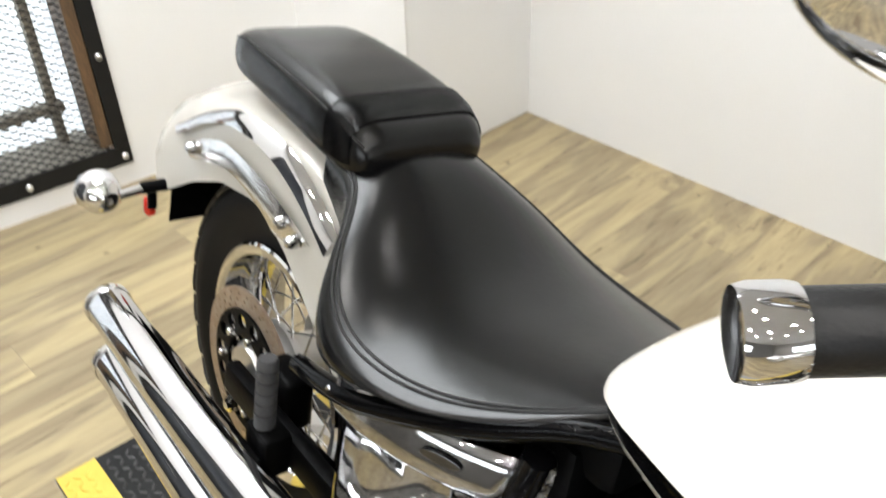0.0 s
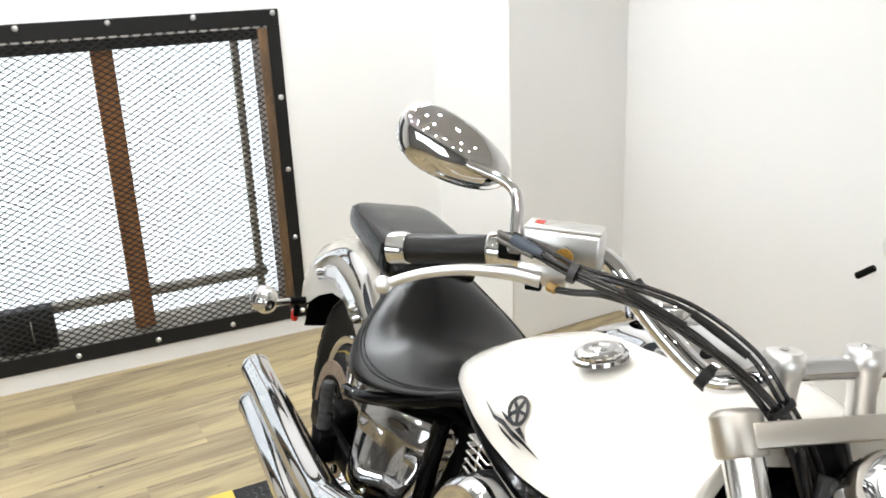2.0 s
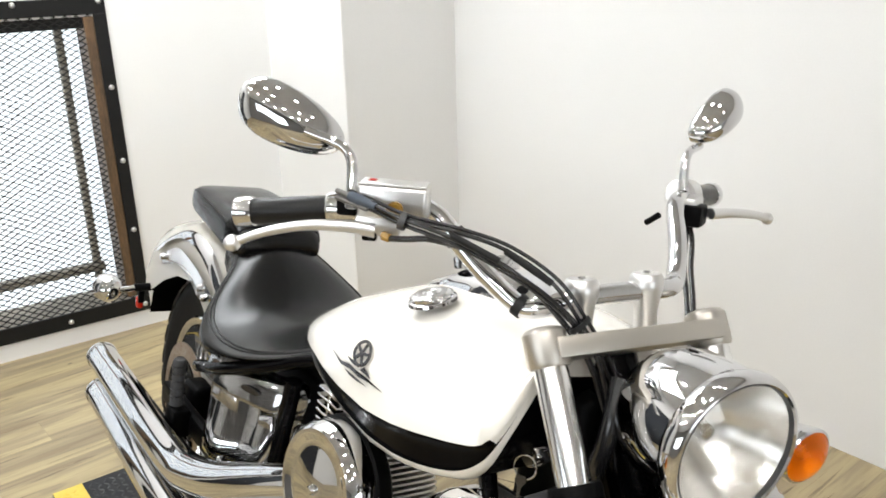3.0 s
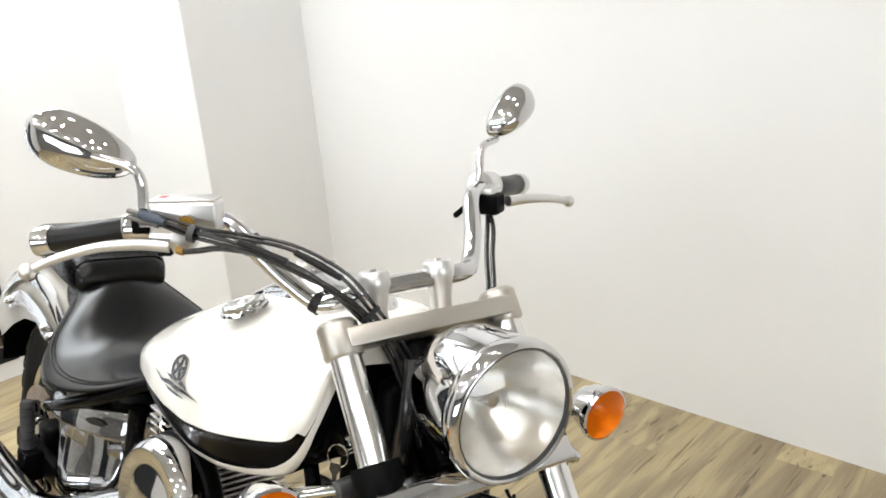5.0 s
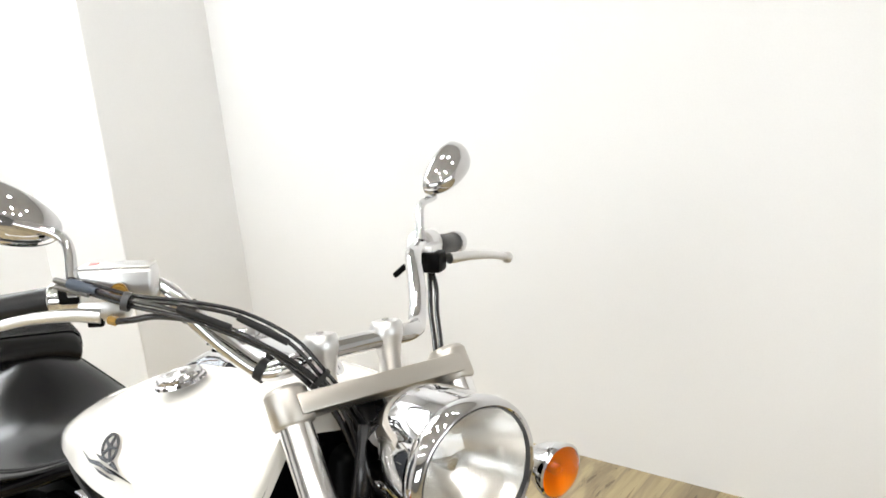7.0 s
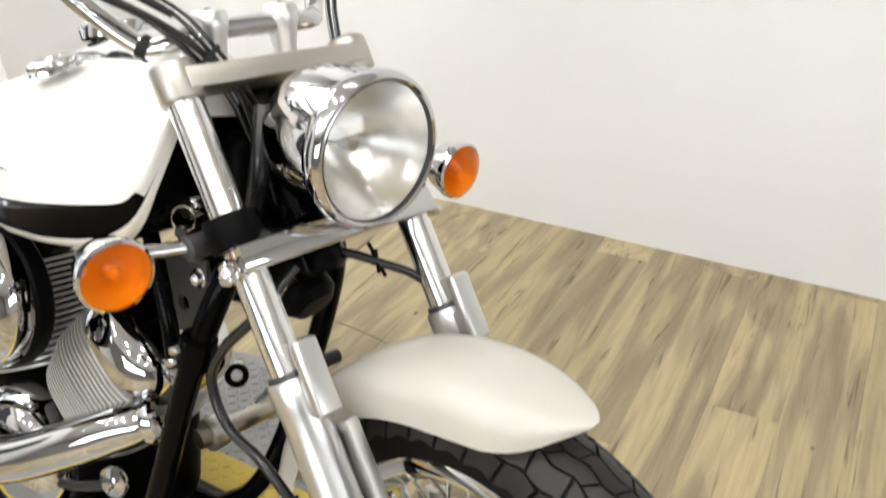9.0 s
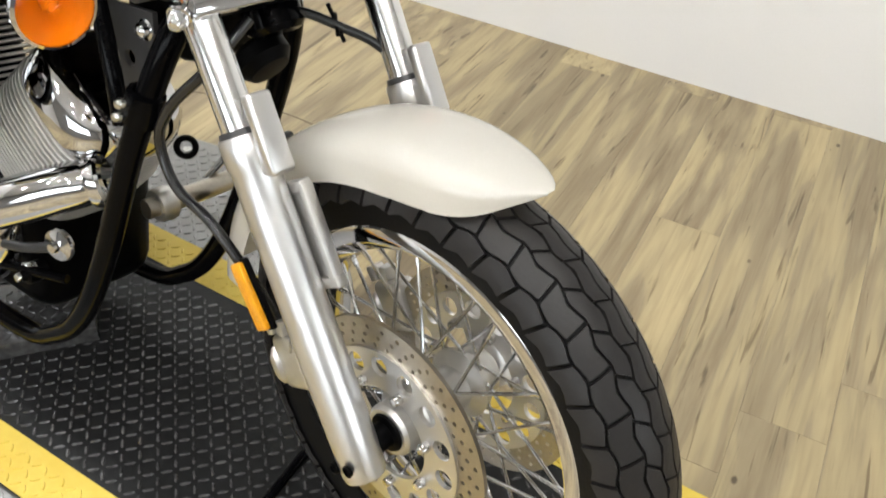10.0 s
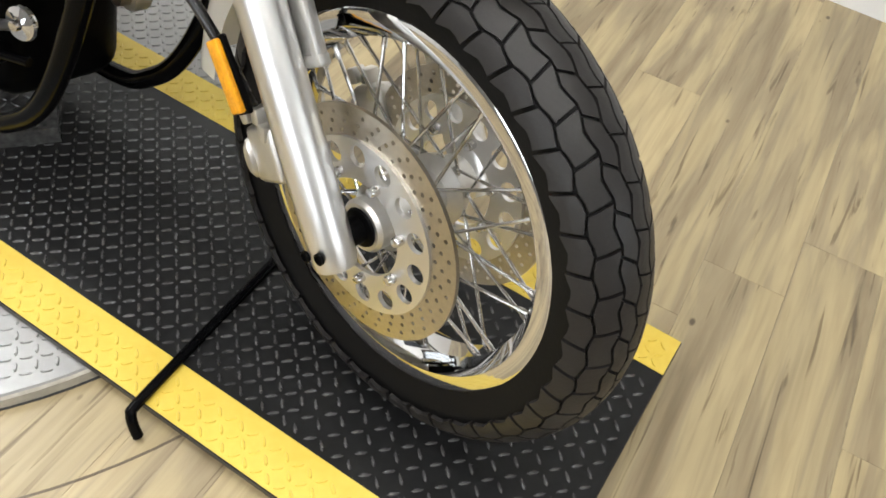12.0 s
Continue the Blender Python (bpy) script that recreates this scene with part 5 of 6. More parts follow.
# inner flap, rails and lamps at the tail
rows = [[(x, y, z) for y in (-0.114, -0.06, 0.0, 0.06, 0.114)] for x, z in ((-0.12, 0.70), (-0.20, 0.675), (-0.26, 0.62), (-0.295, 0.54), (-0.312, 0.45))]
part("inner_flap", thicken(loft(rows, closed=False), 0.004), M_PLASTIC, bike, "black plastic inner flap", BO)
for sgn in (-1, 1):
    upper = list(zip([(-0.256, 0.120, 0.652), (-0.17, 0.115, 0.701), (-0.09, 0.113, 0.735), (-0.03, 0.112, 0.748), (0.032, 0.112, 0.750), (0.103, 0.113, 0.738), (0.172, 0.115, 0.709), (0.225, 0.118, 0.676)],
                     [(-0.235, 0.131, 0.644), (-0.15, 0.131, 0.692), (-0.075, 0.131, 0.719), (-0.015, 0.131, 0.728), (0.045, 0.131, 0.726), (0.110, 0.131, 0.709), (0.170, 0.131, 0.679), (0.213, 0.130, 0.647)]))
    lower = list(zip([(-0.208, 0.124, 0.628), (-0.145, 0.132, 0.668), (-0.073, 0.134, 0.694), (-0.018, 0.135, 0.697), (0.059, 0.135, 0.687), (0.120, 0.134, 0.670), (0.164, 0.126, 0.645)],
                     [(-0.200, 0.124, 0.618), (-0.129, 0.132, 0.641), (-0.060, 0.134, 0.657), (-0.005, 0.135, 0.656), (0.060, 0.135, 0.640), (0.102, 0.134, 0.622), (0.150, 0.126, 0.628)]))
    made = []
    for band, bulge, metal in ((upper, 0.003, M_CHROME), (lower, 0.002, M_TUBE)):
        top, low = smooth_path([q[0] for q in band], 5), smooth_path([q[1] for q in band], 5)
        rows = []
        for t, u in zip(top, low):
            mid, quarter = (t + u) / 2, (t * 3 + u) / 4
            ring = [t, quarter + Vector((0, bulge * 0.8, bulge * 0.5)), mid + Vector((0, bulge, 0.001)), (t + u * 3) / 4 + Vector((0, bulge * 0.8, -0.001)), u, u - Vector((0, 0.008, 0)), t - Vector((0, 0.006, 0.008))]
            rows.append([(q.x, sgn * q.y, q.z) for q in ring])
        made.append(part("fender_rail", loft(rows), metal, bike, "chrome fender rail", BO, smooth=45))
    for px, pz in ((0.116, 0.651), (0.146, 0.636), (-0.165, 0.648)):
        part("rail_bolt", lathe([(0, 0.012), (0.006, 0.011), (0.009, 0.006), (0.0095, -0.004)], aim((px, sgn * 0.134, pz), (0, sgn, 0)), 14), M_CHROME, made[1])
    s = signal(BO, (-0.345, sgn * 0.224, 0.514), (-0.320, sgn * 0.15, 0.518), M_AMBER, (-1, 0.0, 0.0), 0.034)
    part("stalk", rod((-0.320, sgn * 0.160, 0.518), (-0.316, sgn * 0.09, 0.522), 0.011, 12), M_PLASTIC, s)
    r = part("rear_reflector", block(-0.357, -0.334, sgn * 0.135 - 0.009, sgn * 0.135 + 0.009, 0.452, 0.486, 0.007, 3), M_RED, bike, "red rear reflector", BO)
    part("reflector_frame", block(-0.338, -0.328, sgn * 0.135 - 0.008, sgn * 0.135 + 0.008, 0.470, 0.508, 0.003), M_PLASTIC, r)
lamp = part("tail_lamp", block(-0.395, -0.352, -0.05, 0.05, 0.59, 0.65, 0.015, 3), M_RED, bike, "red tail lamp", BO)

# -- rear wheel --
WR = BO @ Matrix.Translation((0, -0.008, 0.326)) @ pose(0, 0, 0, 90)
hub = lathe([(0.012, -0.11), (0.045, -0.11), (0.05, -0.10), (0.05, -0.06), (0.07, -0.05), (0.072, -0.04), (0.04, -0.03), (0.04, 0.03), (0.072, 0.04), (0.07, 0.05), (0.05, 0.06), (0.05, 0.10), (0.045, 0.11), (0.012, 0.11)], seg=32)
rear_wheel = part("rear_wheel", hub, M_CAST, bike, "chrome wire-spoked rear wheel", WR)
part("tyre", lathe(tyre(0.322, 0.083, 0.197), seg=96, close=True), M_RUBBER, rear_wheel, "wide black rear tyre")
part("tread", tread_blocks(0.326, 30, [(s0 * 1.3, s1 * 1.3, k, f, g) for s0, s1, k, f, g in COLS if abs(s0 + s1) < 0.13], 0.005, 0.095, 0.003), M_TREAD, rear_wheel, smooth=25)
RIMR = [(r - 0.038, z * 1.65) for r, z in RIM]
part("rim", lathe(RIMR, seg=96, close=True), M_CHROME, rear_wheel, "chrome rim")
spokes(rear_wheel, WR, 40, 0.070, 0.172, 0.045, 0.012, M_WORN_CHROME)
disc_brake(rear_wheel, "rear_brake_disc", 0.102, 0.141, M_RUSTY, M_ENGINE, 0.062, 30)

# -- exhaust --
UP = [(0.98, -0.170, 0.625), (0.90, -0.205, 0.586), (0.80, -0.228, 0.538), (0.70, -0.242, 0.488), (0.60, -0.250, 0.440), (0.50, -0.255, 0.403), (0.43, -0.257, 0.386), (0.30, -0.258, 0.379), (0.0, -0.258, 0.374), (-0.205, -0.256, 0.370)]
LO = [(1.128, -0.098, 0.449), (1.10, -0.122, 0.436), (1.04, -0.160, 0.402), (0.94, -0.204, 0.352), (0.80, -0.236, 0.316), (0.62, -0.264, 0.304), (0.45, -0.272, 0.302), (0.25, -0.272, 0.300), (0.10, -0.270, 0.298), (-0.150, -0.266, 0.296)]
for nm, path, r in (("upper_pipe", UP, [0.024, 0.029, 0.032, 0.035, 0.037, 0.037, 0.037, 0.037, 0.037, 0.036]), ("lower_pipe", LO, [0.030, 0.033, 0.034, 0.034, 0.034, 0.035, 0.036, 0.036, 0.036, 0.036])):
    e = part(nm, tube(path, r, 28), M_CHROME, bike, "long chrome exhaust pipe", BO)
    tip, prev = Vector(path[-1]), Vector(path[-2])
    d = (tip - prev).normalized()
    part("tip", lathe([(0.0365, -0.004), (0.0380, 0.0), (0.0380, 0.010), (0.0355, 0.013), (0.033, 0.010), (0.033, -0.06), (0, -0.06)], aim(tip, d), 28), M_CHROME, e)
    part("tip_hole", lathe([(0.0325, -0.05), (0, -0.05)], aim(tip, d), 28), M_ENGINE, e)

# -- engine --
part("crankcase", block(0.58, 0.995, -0.105, 0.12, 0.14, 0.41, 0.05, 4), M_ENGINE, bike, "black engine crankcase", BO)
part("clutch_cover", lathe([(0, 0.05), (0.05, 0.048), (0.085, 0.040), (0.105, 0.022), (0.112, 0.0), (0.112, -0.02)], aim((0.84, -0.115, 0.28), (0, -1, 0)), 40), M_CHROME, bike, "chrome clutch cover", BO)


def cylinder(base, way, name):
    m = aim(base, way)
    body = part(name, lathe([(0, 0), (0.062, 0), (0.062, 0.19), (0, 0.19)], m, 28), M_ENGINE, bike, "finned cylinder", BO)
    for k in range(17):
        h = 0.012 + k * 0.0096
        r = 0.100 - 0.0009 * abs(k - 8)
        lp = [(r * math.copysign(abs(math.cos(a)) ** 0.6, math.cos(a)), r * 1.04 * math.copysign(abs(math.sin(a)) ** 0.6, math.sin(a))) for a in (2 * math.pi * q / 40 for q in range(40))]
        part("fin", plate([lp], 0.0030, m @ Matrix.Translation((0, 0, h)), 0.0006), M_FIN, body)
    rows = []
    for h, s in ((0.172, 1.0), (0.19, 1.0), (0.215, 0.93), (0.23, 0.78), (0.236, 0.5)):
        rows.append([m @ Vector((0.094 * s * math.copysign(abs(math.cos(a)) ** 0.7, math.cos(a)), 0.098 * s * math.copysign(abs(math.sin(a)) ** 0.7, math.sin(a)), h)) for a in (2 * math.pi * q / 32 for q in range(32))])
    part("rocker_cover", loft(rows), M_CHROME, body, "chrome rocker cover")
    return body


cylinder((0.945, -0.03, 0.385), (0.63, 0, 0.776), "front_cylinder")
cylinder((0.79, -0.02, 0.39), (-0.40, 0, 0.91), "rear_cylinder")

# air cleaner
AM = aim((0.945, -0.200, 0.608), (0.08, -0.99, 0.05))
air = part("air_cleaner", lathe([(0.072, -0.03), (0.092, -0.02), (0.098, 0.0), (0.098, 0.03), (0.094, 0.042), (0.086, 0.050), (0.078, 0.050), (0.070, 0.045), (0.058, 0.046), (0.030, 0.050), (0, 0.051)], AM, 44), M_CHROME, bike, "round chrome air cleaner cover", BO)
part("cover_band", lathe([(0.0985, -0.018), (0.102, -0.014), (0.102, 0.006), (0.0985, 0.01)], AM, 44), M_PLASTIC, air)
part("cover_screw", lathe([(0, 0.058), (0.006, 0.057), (0.008, 0.051)], AM, 12), M_CHROME, air)

# chrome side cover under the seat: an overhanging lip above a fluted, tapering body
COVER_Y = [(0.32, -0.176), (0.36, -0.182), (0.41, -0.181), (0.47, -0.168), (0.53, -0.146), (0.575, -0.122), (0.61, -0.098)]
COVER = [(0.604, 0.350, 0.592, -0.030), (0.603, 0.342, 0.597, -0.008), (0.598, 0.338, 0.600, 0.004), (0.580, 0.334, 0.601, 0.010), (0.560, 0.333, 0.600, 0.014), (0.548, 0.334, 0.598, 0.017), (0.543, 0.336, 0.596, 0.016), (0.539, 0.340, 0.590, 0.006), (0.530, 0.343, 0.586, 0.002), (0.50, 0.348, 0.580, 0.004), (0.46, 0.354, 0.572, 0.010), (0.42, 0.361, 0.562, 0.016), (0.395, 0.366, 0.554, 0.018), (0.386, 0.370, 0.548, 0.012), (0.380, 0.378, 0.540, -0.006), (0.378, 0.384, 0.534, -0.030)]
rows = []
for z, x0, x1, out in COVER:
    row = []
    for k in range(25):
        f = k / 24
        x = x0 + (x1 - x0) * f
        round_off = 0.030 * (max(0.0, 1 - f / 0.09) ** 2 + max(0.0, 1 - (1 - f) / 0.09) ** 2)
        flute = 0.0 if z > 0.535 else 0.010 * math.sin(math.pi * min(1.0, max(0.0, (f - 0.30) / 0.62))) ** 2
        row.append((x, interp(x, COVER_Y) - out + round_off + flute, z))
    rows.append(row)
cover = part("side_cover", thicken(loft(rows, closed=False), 0.003), M_CHROME, bike, "chrome side cover", BO, smooth=50)
part("cover_emblem", plate([[(0.024 * math.cos(a), 0.006 * math.sin(a)) for a in (2 * math.pi * k / 20 for k in range(20))]], 0.003, Matrix.Translation((0.515, -0.166, 0.572)) @ pose(0, 0, 0, 0, 0, 22) @ pose(0, 0, 0, 90), 0.001), M_BADGE, cover, "small dark emblem")
for x, z in ((0.352, 0.56), (0.588, 0.56), (0.45, 0.40)):
    part("cover_screw", lathe([(0, 0.006), (0.0045, 0.0055), (0.006, 0.003), (0.006, -0.004)], aim((x, interp(x, COVER_Y) - 0.014, z), (0.2, -0.98, 0)), 12), M_CHROME, cover)

# frame tubes
FRAME_TUBES = [
    [(0.78, -0.060, 0.700), (0.70, -0.085, 0.690), (0.63, -0.112, 0.672), (0.56, -0.145, 0.638), (0.50, -0.168, 0.612), (0.40, -0.188, 0.572), (0.32, -0.185, 0.545), (0.24, -0.170, 0.515)],
    [(0.78, 0.060, 0.700), (0.70, 0.085, 0.690), (0.63, 0.112, 0.672), (0.56, 0.145, 0.638), (0.50, 0.168, 0.612), (0.40, 0.188, 0.572), (0.32, 0.185, 0.545), (0.24, 0.170, 0.515)],
    [(1.285, -0.055, 0.76), (1.270, -0.10, 0.68), (1.232, -0.120, 0.55), (1.175, -0.122, 0.37), (1.118, -0.122, 0.24), (1.05, -0.122, 0.165), (0.95, -0.122, 0.125), (0.65, -0.122, 0.12)],
    [(1.285, 0.055, 0.76), (1.270, 0.10, 0.68), (1.232, 0.120, 0.55), (1.175, 0.122, 0.37), (1.118, 0.122, 0.24), (1.05, 0.122, 0.165), (0.95, 0.122, 0.125), (0.65, 0.122, 0.12)],
    [(1.28, 0.0, 0.80), (1.10, 0.0, 0.76), (0.85, 0.0, 0.72), (0.6, 0, 0.66)],
    [(0.60, -0.12, 0.62), (0.56, -0.12, 0.42), (0.54, -0.12, 0.24)],
    [(0.54, -0.095, 0.33), (0.30, -0.120, 0.33), (0.0, -0.130, 0.326)],
    [(0.54, 0.095, 0.33), (0.30, 0.130, 0.33), (0.0, 0.140, 0.326)],
]
for k, path in enumerate(FRAME_TUBES):
    part("frame_tube", tube(path, 0.0135 if k < 2 else 0.028 if k == 4 else 0.0165, 14), M_BLACK, bike, "black painted frame tube", BO)
part("battery_box", block(0.36, 0.62, -0.085, 0.10, 0.32, 0.62, 0.02, 2), M_ENGINE, bike, "black battery box", BO)
part("under_seat_tray", block(0.20, 0.66, -0.07, 0.07, 0.58, 0.65, 0.02, 2), M_ENGINE, bike, "", BO)

# passenger peg folded up, peg bracket, rear caliper
peg = lathe([(0, 0.105), (0.0115, 0.105), (0.0145, 0.100)] + [(0.0145 - d, 0.092 - 0.017 * k - e) for k in range(5) for d, e in ((0, 0), (0.003, 0.001), (0.003, 0.003), (0, 0.004))] + [(0.0145, 0.0), (0, 0.0)], Matrix.Translation((0.226, -0.206, 0.422)), 20)
p = part("passenger_peg", peg, M_PEG, bike, "black ribbed passenger footpeg, folded up", BO)
part("peg_bracket", block(0.20, 0.26, -0.222, -0.18, 0.355, 0.420, 0.008, 2), M_ENGINE, p)
part("bracket_arm", block(0.06, 0.46, -0.185, -0.160, 0.36, 0.41, 0.008, 2), M_ENGINE, p)
part("rear_caliper", block(0.10, 0.18, -0.150, -0.10, 0.34, 0.43, 0.012, 3), M_ENGINE, bike, "black rear brake caliper", BO)
# regulator, horn, keys in front of the engine
part("ignition_lock", lathe([(0, 0.02), (0.014, 0.02), (0.016, 0.016), (0.016, -0.02)], aim((1.215, -0.085, 0.772), (0, -1, 0)), 20), M_CHROME, bike, "chrome ignition lock", BO)
part("head_cover", block(1.14, 1.26, -0.060, 0.060, 0.64, 0.86, 0.02, 3), M_ENGINE, bike, "black headstock cover", BO)
part("wiring", tube([(1.29, -0.055, 0.90), (1.30, -0.07, 0.83), (1.27, -0.06, 0.74), (1.20, -0.05, 0.66)], 0.012, 10), M_CABLE, bike, "black wiring loom", BO)

# things at the front of the engine
gus = part("gusset_plate", plate([[(1.105, 0.690), (1.225, 0.700), (1.232, 0.640), (1.190, 0.565), (1.165, 0.560), (1.150, 0.60)], ring_pts(0.011, 14, 1.185, 0.635)[::-1]], 0.006, Matrix.Translation((0, -0.082, 0)) @ pose(0, 0, 0, 90), 0.001), M_BRACKET, bike, "grey steel engine bracket", BO)
for x, z in ((1.179, 0.583), (1.215, 0.678), (1.130, 0.672)):
    part("bracket_bolt", lathe([(0, 0.014), (0.006, 0.013), (0.009, 0.010), (0.0095, 0.003), (0.013, 0.002), (0.013, 0.0)], aim((x, -0.085, z), (0, -1, 0)), 14), M_CHROME, gus)
part("header_collar", lathe([(0.020, -0.006), (0.036, -0.006), (0.0385, 0.0), (0.0385, 0.010), (0.034, 0.014), (0.020, 0.014)], aim((1.128, -0.098, 0.449), (0.70, 0.62, 0.34)), 24), M_CHROME, bike, "chrome header collar", BO)
ped = part("brake_pedal", tube([(1.035, -0.105, 0.303), (0.99, -0.125, 0.290), (0.955, -0.135, 0.284)], [0.008, 0.0075, 0.007], 12), M_BRACKET, bike, "dark brake pedal arm", BO)
part("pivot_disc", lathe([(0, 0.022), (0.007, 0.021), (0.008, 0.012), (0.012, 0.010), (0.024, 0.008), (0.026, 0.004), (0.025, 0.0), (0, 0.0)], aim((1.035, -0.095, 0.305), (0.2, -0.98, 0.05)), 24), M_CHROME, ped)
part("return_spring", tube([(1.00 + 0.004 * math.cos(a) - 0.0016 * a, -0.118 + 0.004 * math.sin(a), 0.262 - 0.0008 * a) for a in (k * 0.9 for k in range(40))], 0.0014, 6, 1), M_WORN_CHROME, ped)
part("lower_rod", rod((1.05, -0.10, 0.252), (0.93, -0.13, 0.236), 0.008, 12), M_BLACK, ped)
lp = part("foot_peg_mount", tube([(1.085, 0.015, 0.345), (1.10, 0.12, 0.352), (1.11, 0.23, 0.362)], 0.016, 14), M_STEEL, bike, "cast foot peg mount on the far side", BO)
part("collar", lathe([(0.016, -0.014), (0.025, -0.014), (0.027, -0.010), (0.027, 0.010), (0.025, 0.014), (0.016, 0.014)], aim((1.089, 0.045, 0.347), (0.1, 0.99, 0.06)), 20), M_CAST, lp)
part("peg_rubber", rod((1.105, 0.205, 0.398), (1.112, 0.30, 0.399), 0.013, 14), M_GRIP, lp, "black rubber shift peg")
part("shift_arm", tube([(1.085, 0.135, 0.36), (1.10, 0.17, 0.40), (1.105, 0.21, 0.398)], 0.007, 10), M_CHROME, lp)
part("cable_ring", lathe([(0.014 + 0.005 * math.cos(a), 0.005 * math.sin(a)) for a in (2 * math.pi * k / 10 for k in range(10))], aim((1.094, 0.084, 0.434), (0.6, -0.6, 0.5)), 20, None, True), M_PLASTIC, lp)
# engine side pieces low on the near side
for x, y, z, r in ((0.93, -0.112, 0.33, 0.030), (0.90, -0.118, 0.24, 0.022), (0.98, -0.112, 0.235, 0.016)):
    part("engine_boss", lathe([(0, 0.020), (r * 0.5, 0.019), (r * 0.6, 0.012), (r * 0.95, 0.010), (r, 0.004), (r, -0.02)], aim((x, y, z), (0, -1, 0)), 20), M_ENGINE, bike, "", BO)
    part("boss_bolt", lathe([(0, 0.026), (0.006, 0.025), (0.008, 0.020), (0.008, 0.015)], aim((x, y, z), (0, -1, 0)), 10), M_WORN_CHROME, bike, "bright engine bolt", BO)
for k in range(7):
    a = radians(20 + 48 * k)
    part("cover_bolt", lathe([(0, 0.010), (0.0055, 0.009), (0.007, 0.006), (0.007, -0.004)], aim((0.84 + 0.104 * math.cos(a), -0.124, 0.28 + 0.104 * math.sin(a)), (0, -1, 0)), 10), M_CHROME, bike, "chrome cover bolt", BO)
# key ring hanging from the lock, clip and far brake line under the clamp
kr = part("key", plate([[(-0.006, 0.0), (0.006, 0.0), (0.0075, -0.008), (0.003, -0.015), (0.002, -0.030), (-0.002, -0.030), (-0.003, -0.015), (-0.0075, -0.008)]], 0.002, Matrix.Translation((1.222, -0.118, 0.752)) @ pose(0, 0, 0, 90, 0, 30)), M_BADGE, bike, "hanging ignition key", BO)
part("key_ring", lathe([(0.015 + 0.0014 * math.cos(a), 0.0014 * math.sin(a)) for a in (2 * math.pi * k / 8 for k in range(8))], aim((1.222, -0.114, 0.762), (0.4, -0.9, 0.1)), 24, None, True), M_CHROME, kr)
part("brake_line", tube([(1.345, 0.0, 0.735), (1.368, 0.035, 0.722), (1.384, 0.062, 0.708), (1.400, 0.095, 0.690), (1.418, 0.118, 0.668)], 0.0058, 10), M_CABLE, bike, "black brake line to the far fork leg", FR)
clip = part("line_clip", tube([(1.372, 0.050, 0.735), (1.379, 0.058, 0.712), (1.385, 0.066, 0.690)], 0.0026, 8), M_PLASTIC, bike, "small black clip", FR)
part("clip_arm", tube([(1.362, 0.070, 0.716), (1.379, 0.058, 0.711), (1.396, 0.046, 0.706)], 0.0026, 8), M_PLASTIC, clip)
part("horn", lathe([(0, 0.0), (0.030, 0.0), (0.036, 0.006), (0.036, 0.022), (0.026, 0.034), (0, 0.036)], aim((1.300, 0.005, 0.668), (0.8, 0.0, -0.6)), 28), M_PLASTIC, bike, "black horn", BO)
part("switch_stub", rod((1.000, 0.238, 1.020), (0.979, 0.230, 1.002), 0.005, 10), M_PLASTIC, bike, "small black switch", FR)
part("tape_band", lathe([(0.0135, -0.006), (0.0160, -0.006), (0.0160, 0.006), (0.0135, 0.006)], aim((1.103, -0.168, 1.032), (0.55, 0.45, -0.65)), 16, None, True), M_TAPE, bike, "black tape band", FR)

for sgn in (1, -1):
    part("piping", tube(seam(PILLION, 9.0, 0.99, 0.222, -0.115, sgn), 0.0018, 8, 1), M_PIPING, pil)

# slatted chrome intake piece behind the air cleaner, and acorn nuts under the clamp cover
intake = part("intake_grille", block(0.825, 0.885, -0.178, -0.150, 0.640, 0.712, 0.006, 2), M_ENGINE, bike, "slatted chrome intake piece", BO)
for k in range(6):
    part("slat", block(0.822, 0.888, -0.192, -0.168, 0.646 + 0.0125 * k, 0.6505 + 0.0125 * k, 0.0015, 1), M_CHROME, intake)
part("side_bar", block(0.852, 0.858, -0.190, -0.176, 0.642, 0.714, 0.0015, 1), M_CHROME, intake)
for side, y in LEGS:
    part("acorn_nut", lathe([(0, 0.020), (0.006, 0.018), (0.010, 0.012), (0.011, 0.004), (0.013, 0.003), (0.013, -0.004)], aim(fork(0.226, y + (-0.024 if y < 0 else 0.024), 0.006), Vector((0.5, -0.7 if y < 0 else 0.7, -0.35))), 16), M_CHROME, bike, "chrome acorn nut", FR)

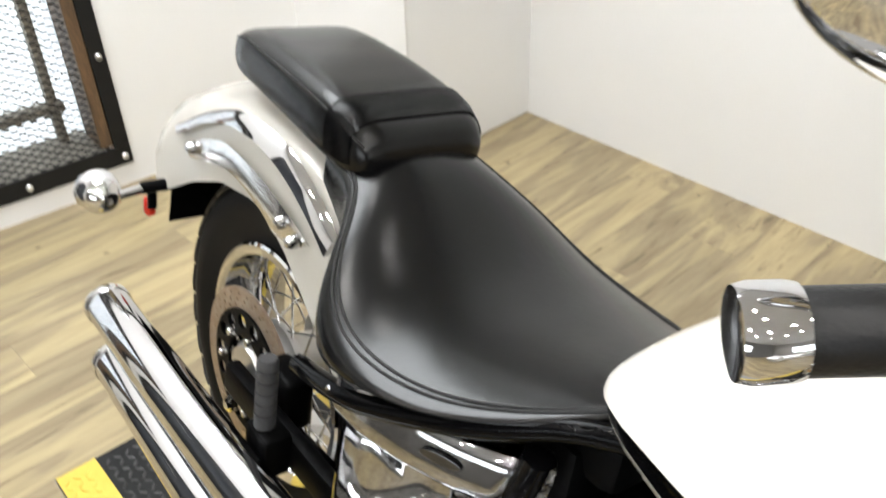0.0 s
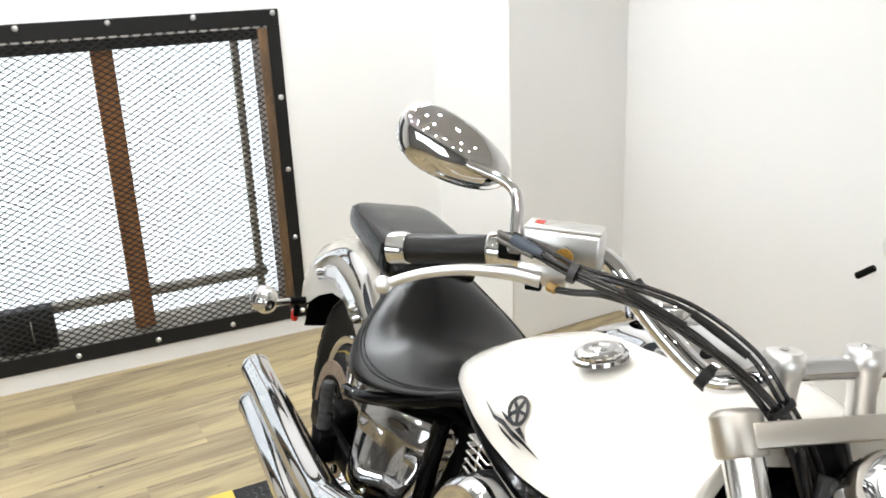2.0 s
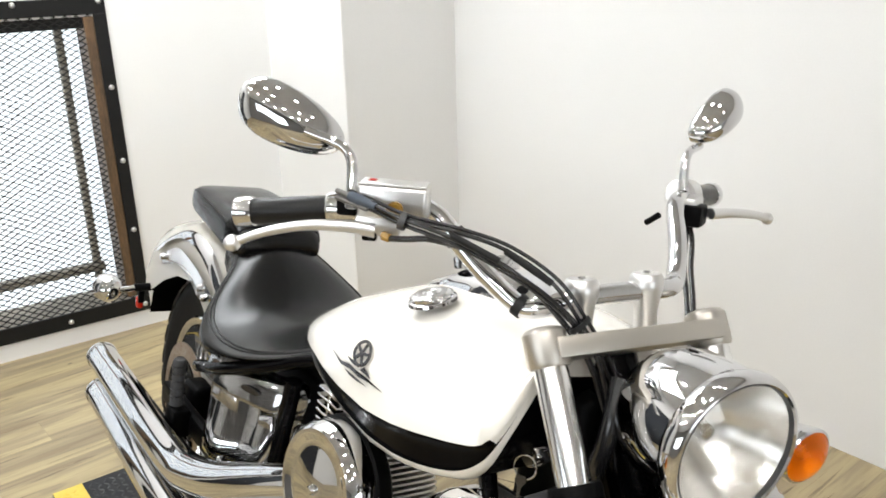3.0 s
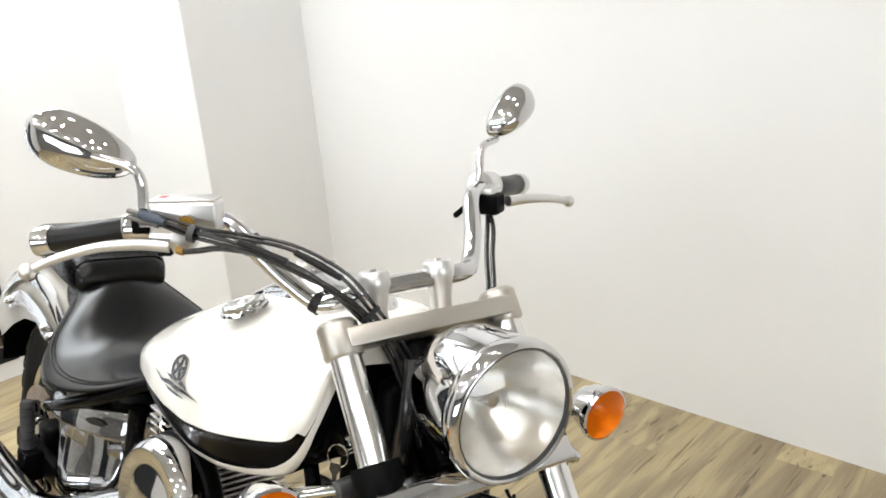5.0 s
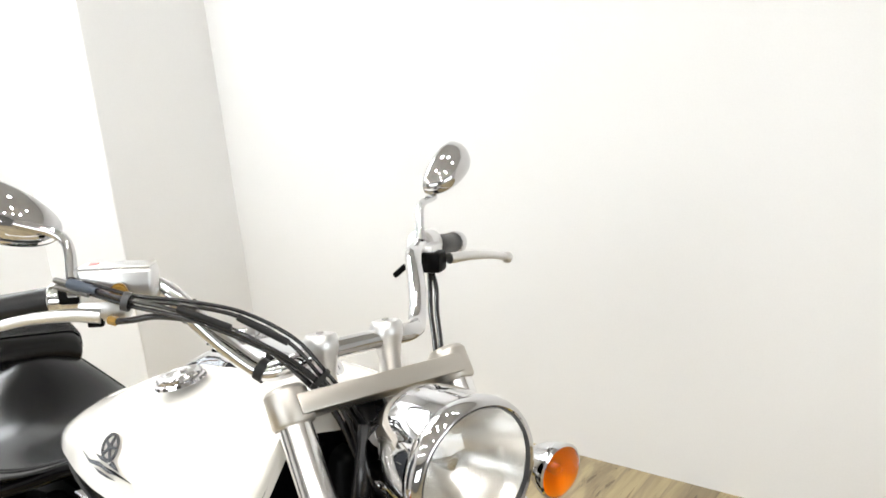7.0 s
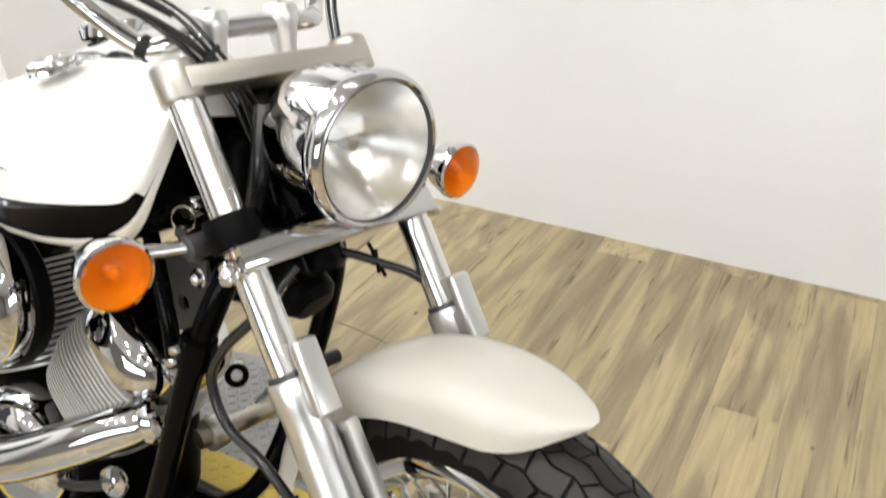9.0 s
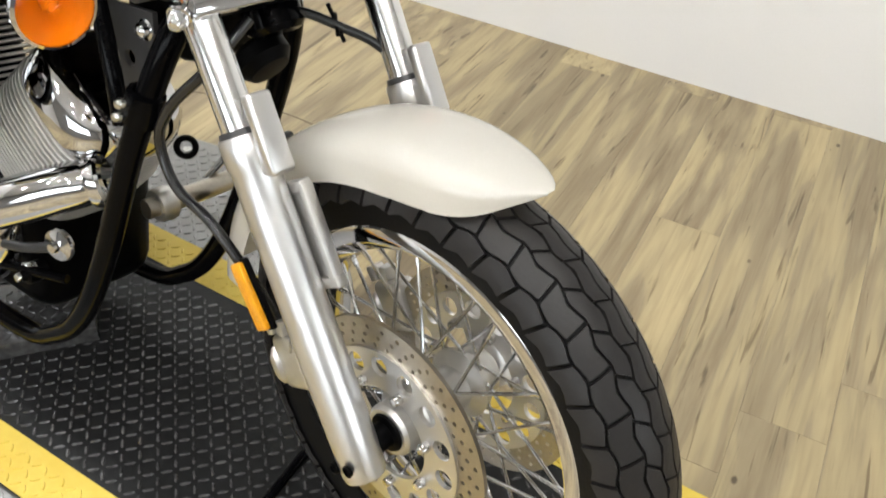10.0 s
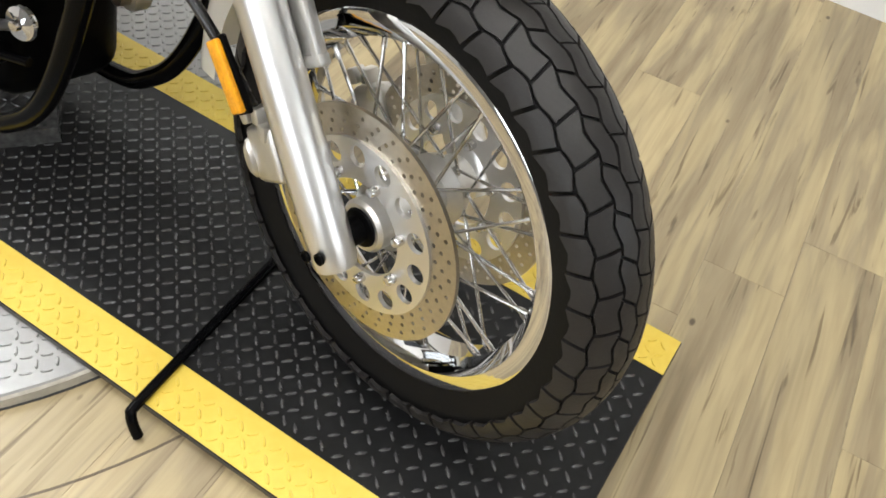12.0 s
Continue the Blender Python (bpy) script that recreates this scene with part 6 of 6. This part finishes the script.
# nuts and links round the rear brake
for x, z, r in ((0.045, 0.352, 0.011), (0.030, 0.300, 0.013), (0.125, 0.395, 0.009), (0.155, 0.350, 0.009), (0.190, 0.300, 0.010)):
    part("brake_nut", lathe([(0, 0.016), (r * 0.6, 0.015), (r, 0.010), (r, 0.0)], aim((x, -0.150, z), (0, -1, 0)), 6), M_CHROME, bike, "chrome nut", BO)
part("torque_link", rod((0.035, -0.148, 0.365), (0.30, -0.140, 0.345), 0.009, 12), M_BLACK, bike, "black brake torque link", BO)

# lug and second strut on the near down tube
lug = part("frame_lug", lathe([(0.0165, -0.022), (0.0225, -0.020), (0.0235, -0.012), (0.0235, 0.012), (0.0225, 0.020), (0.0165, 0.022)], aim((1.246, -0.116, 0.600), (0.27, 0.03, 0.96)), 18), M_BLACK, bike, "black frame lug", BO)
for dx, dz in ((0.0, 0.008), (-0.006, -0.010)):
    part("lug_bolt", lathe([(0, 0.012), (0.005, 0.011), (0.007, 0.008), (0.007, 0.0)], aim((1.240 + dx, -0.138, 0.600 + dz), (0, -1, 0)), 10), M_WORN_CHROME, lug)
part("engine_strut", tube([(1.135, -0.100, 0.735), (1.165, -0.108, 0.680), (1.188, -0.112, 0.620), (1.200, -0.112, 0.560)], 0.011, 12), M_BLACK, bike, "black curved engine strut", BO)

# ---- floor boards ----
BW, BL = 0.152, 1.22
rng = random.Random(5)
boards = []
for i in range(-14, 42):
    x0 = i * BW + 0.03
    if x0 < -2.0 or x0 > 5.9:
        continue
    y = -4.3 - rng.random() * BL
    while y < 2.0:
        if y < 1.75:
            boards.append((x0, y))
        y += BL
near = [b for b in boards if -2.0 < b[0] < 3.6 and b[1] + BL > -1.2]
far = [b for b in boards if b not in near]
me = finish(block(0.0002, BW - 0.0002, 0.0002, BL - 0.0002, FLOOR - 0.008, FLOOR, 0.0004, 1), "floor_board", M_BOARD, 30)
for x, y in near:
    part("floor_board", me, None, floor, at=Matrix.Translation((x, y, 0)) @ Matrix.Diagonal((1, min(1.0, (1.86 - y) / BL), 1, 1)))
bm = bmesh.new()
for x, y in far:
    y0, y1 = max(y, -4.30) + 0.0002, min(y + BL, 1.80) - 0.0002
    q = [bm.verts.new(p) for p in ((x + 0.0002, y0, FLOOR), (x + BW - 0.0002, y0, FLOOR), (x + BW - 0.0002, y1, FLOOR), (x + 0.0002, y1, FLOOR))]
    bm.faces.new(q)
tagged(part("far_boards", bm, M_BOARD, floor, smooth=0), kind="stuff")
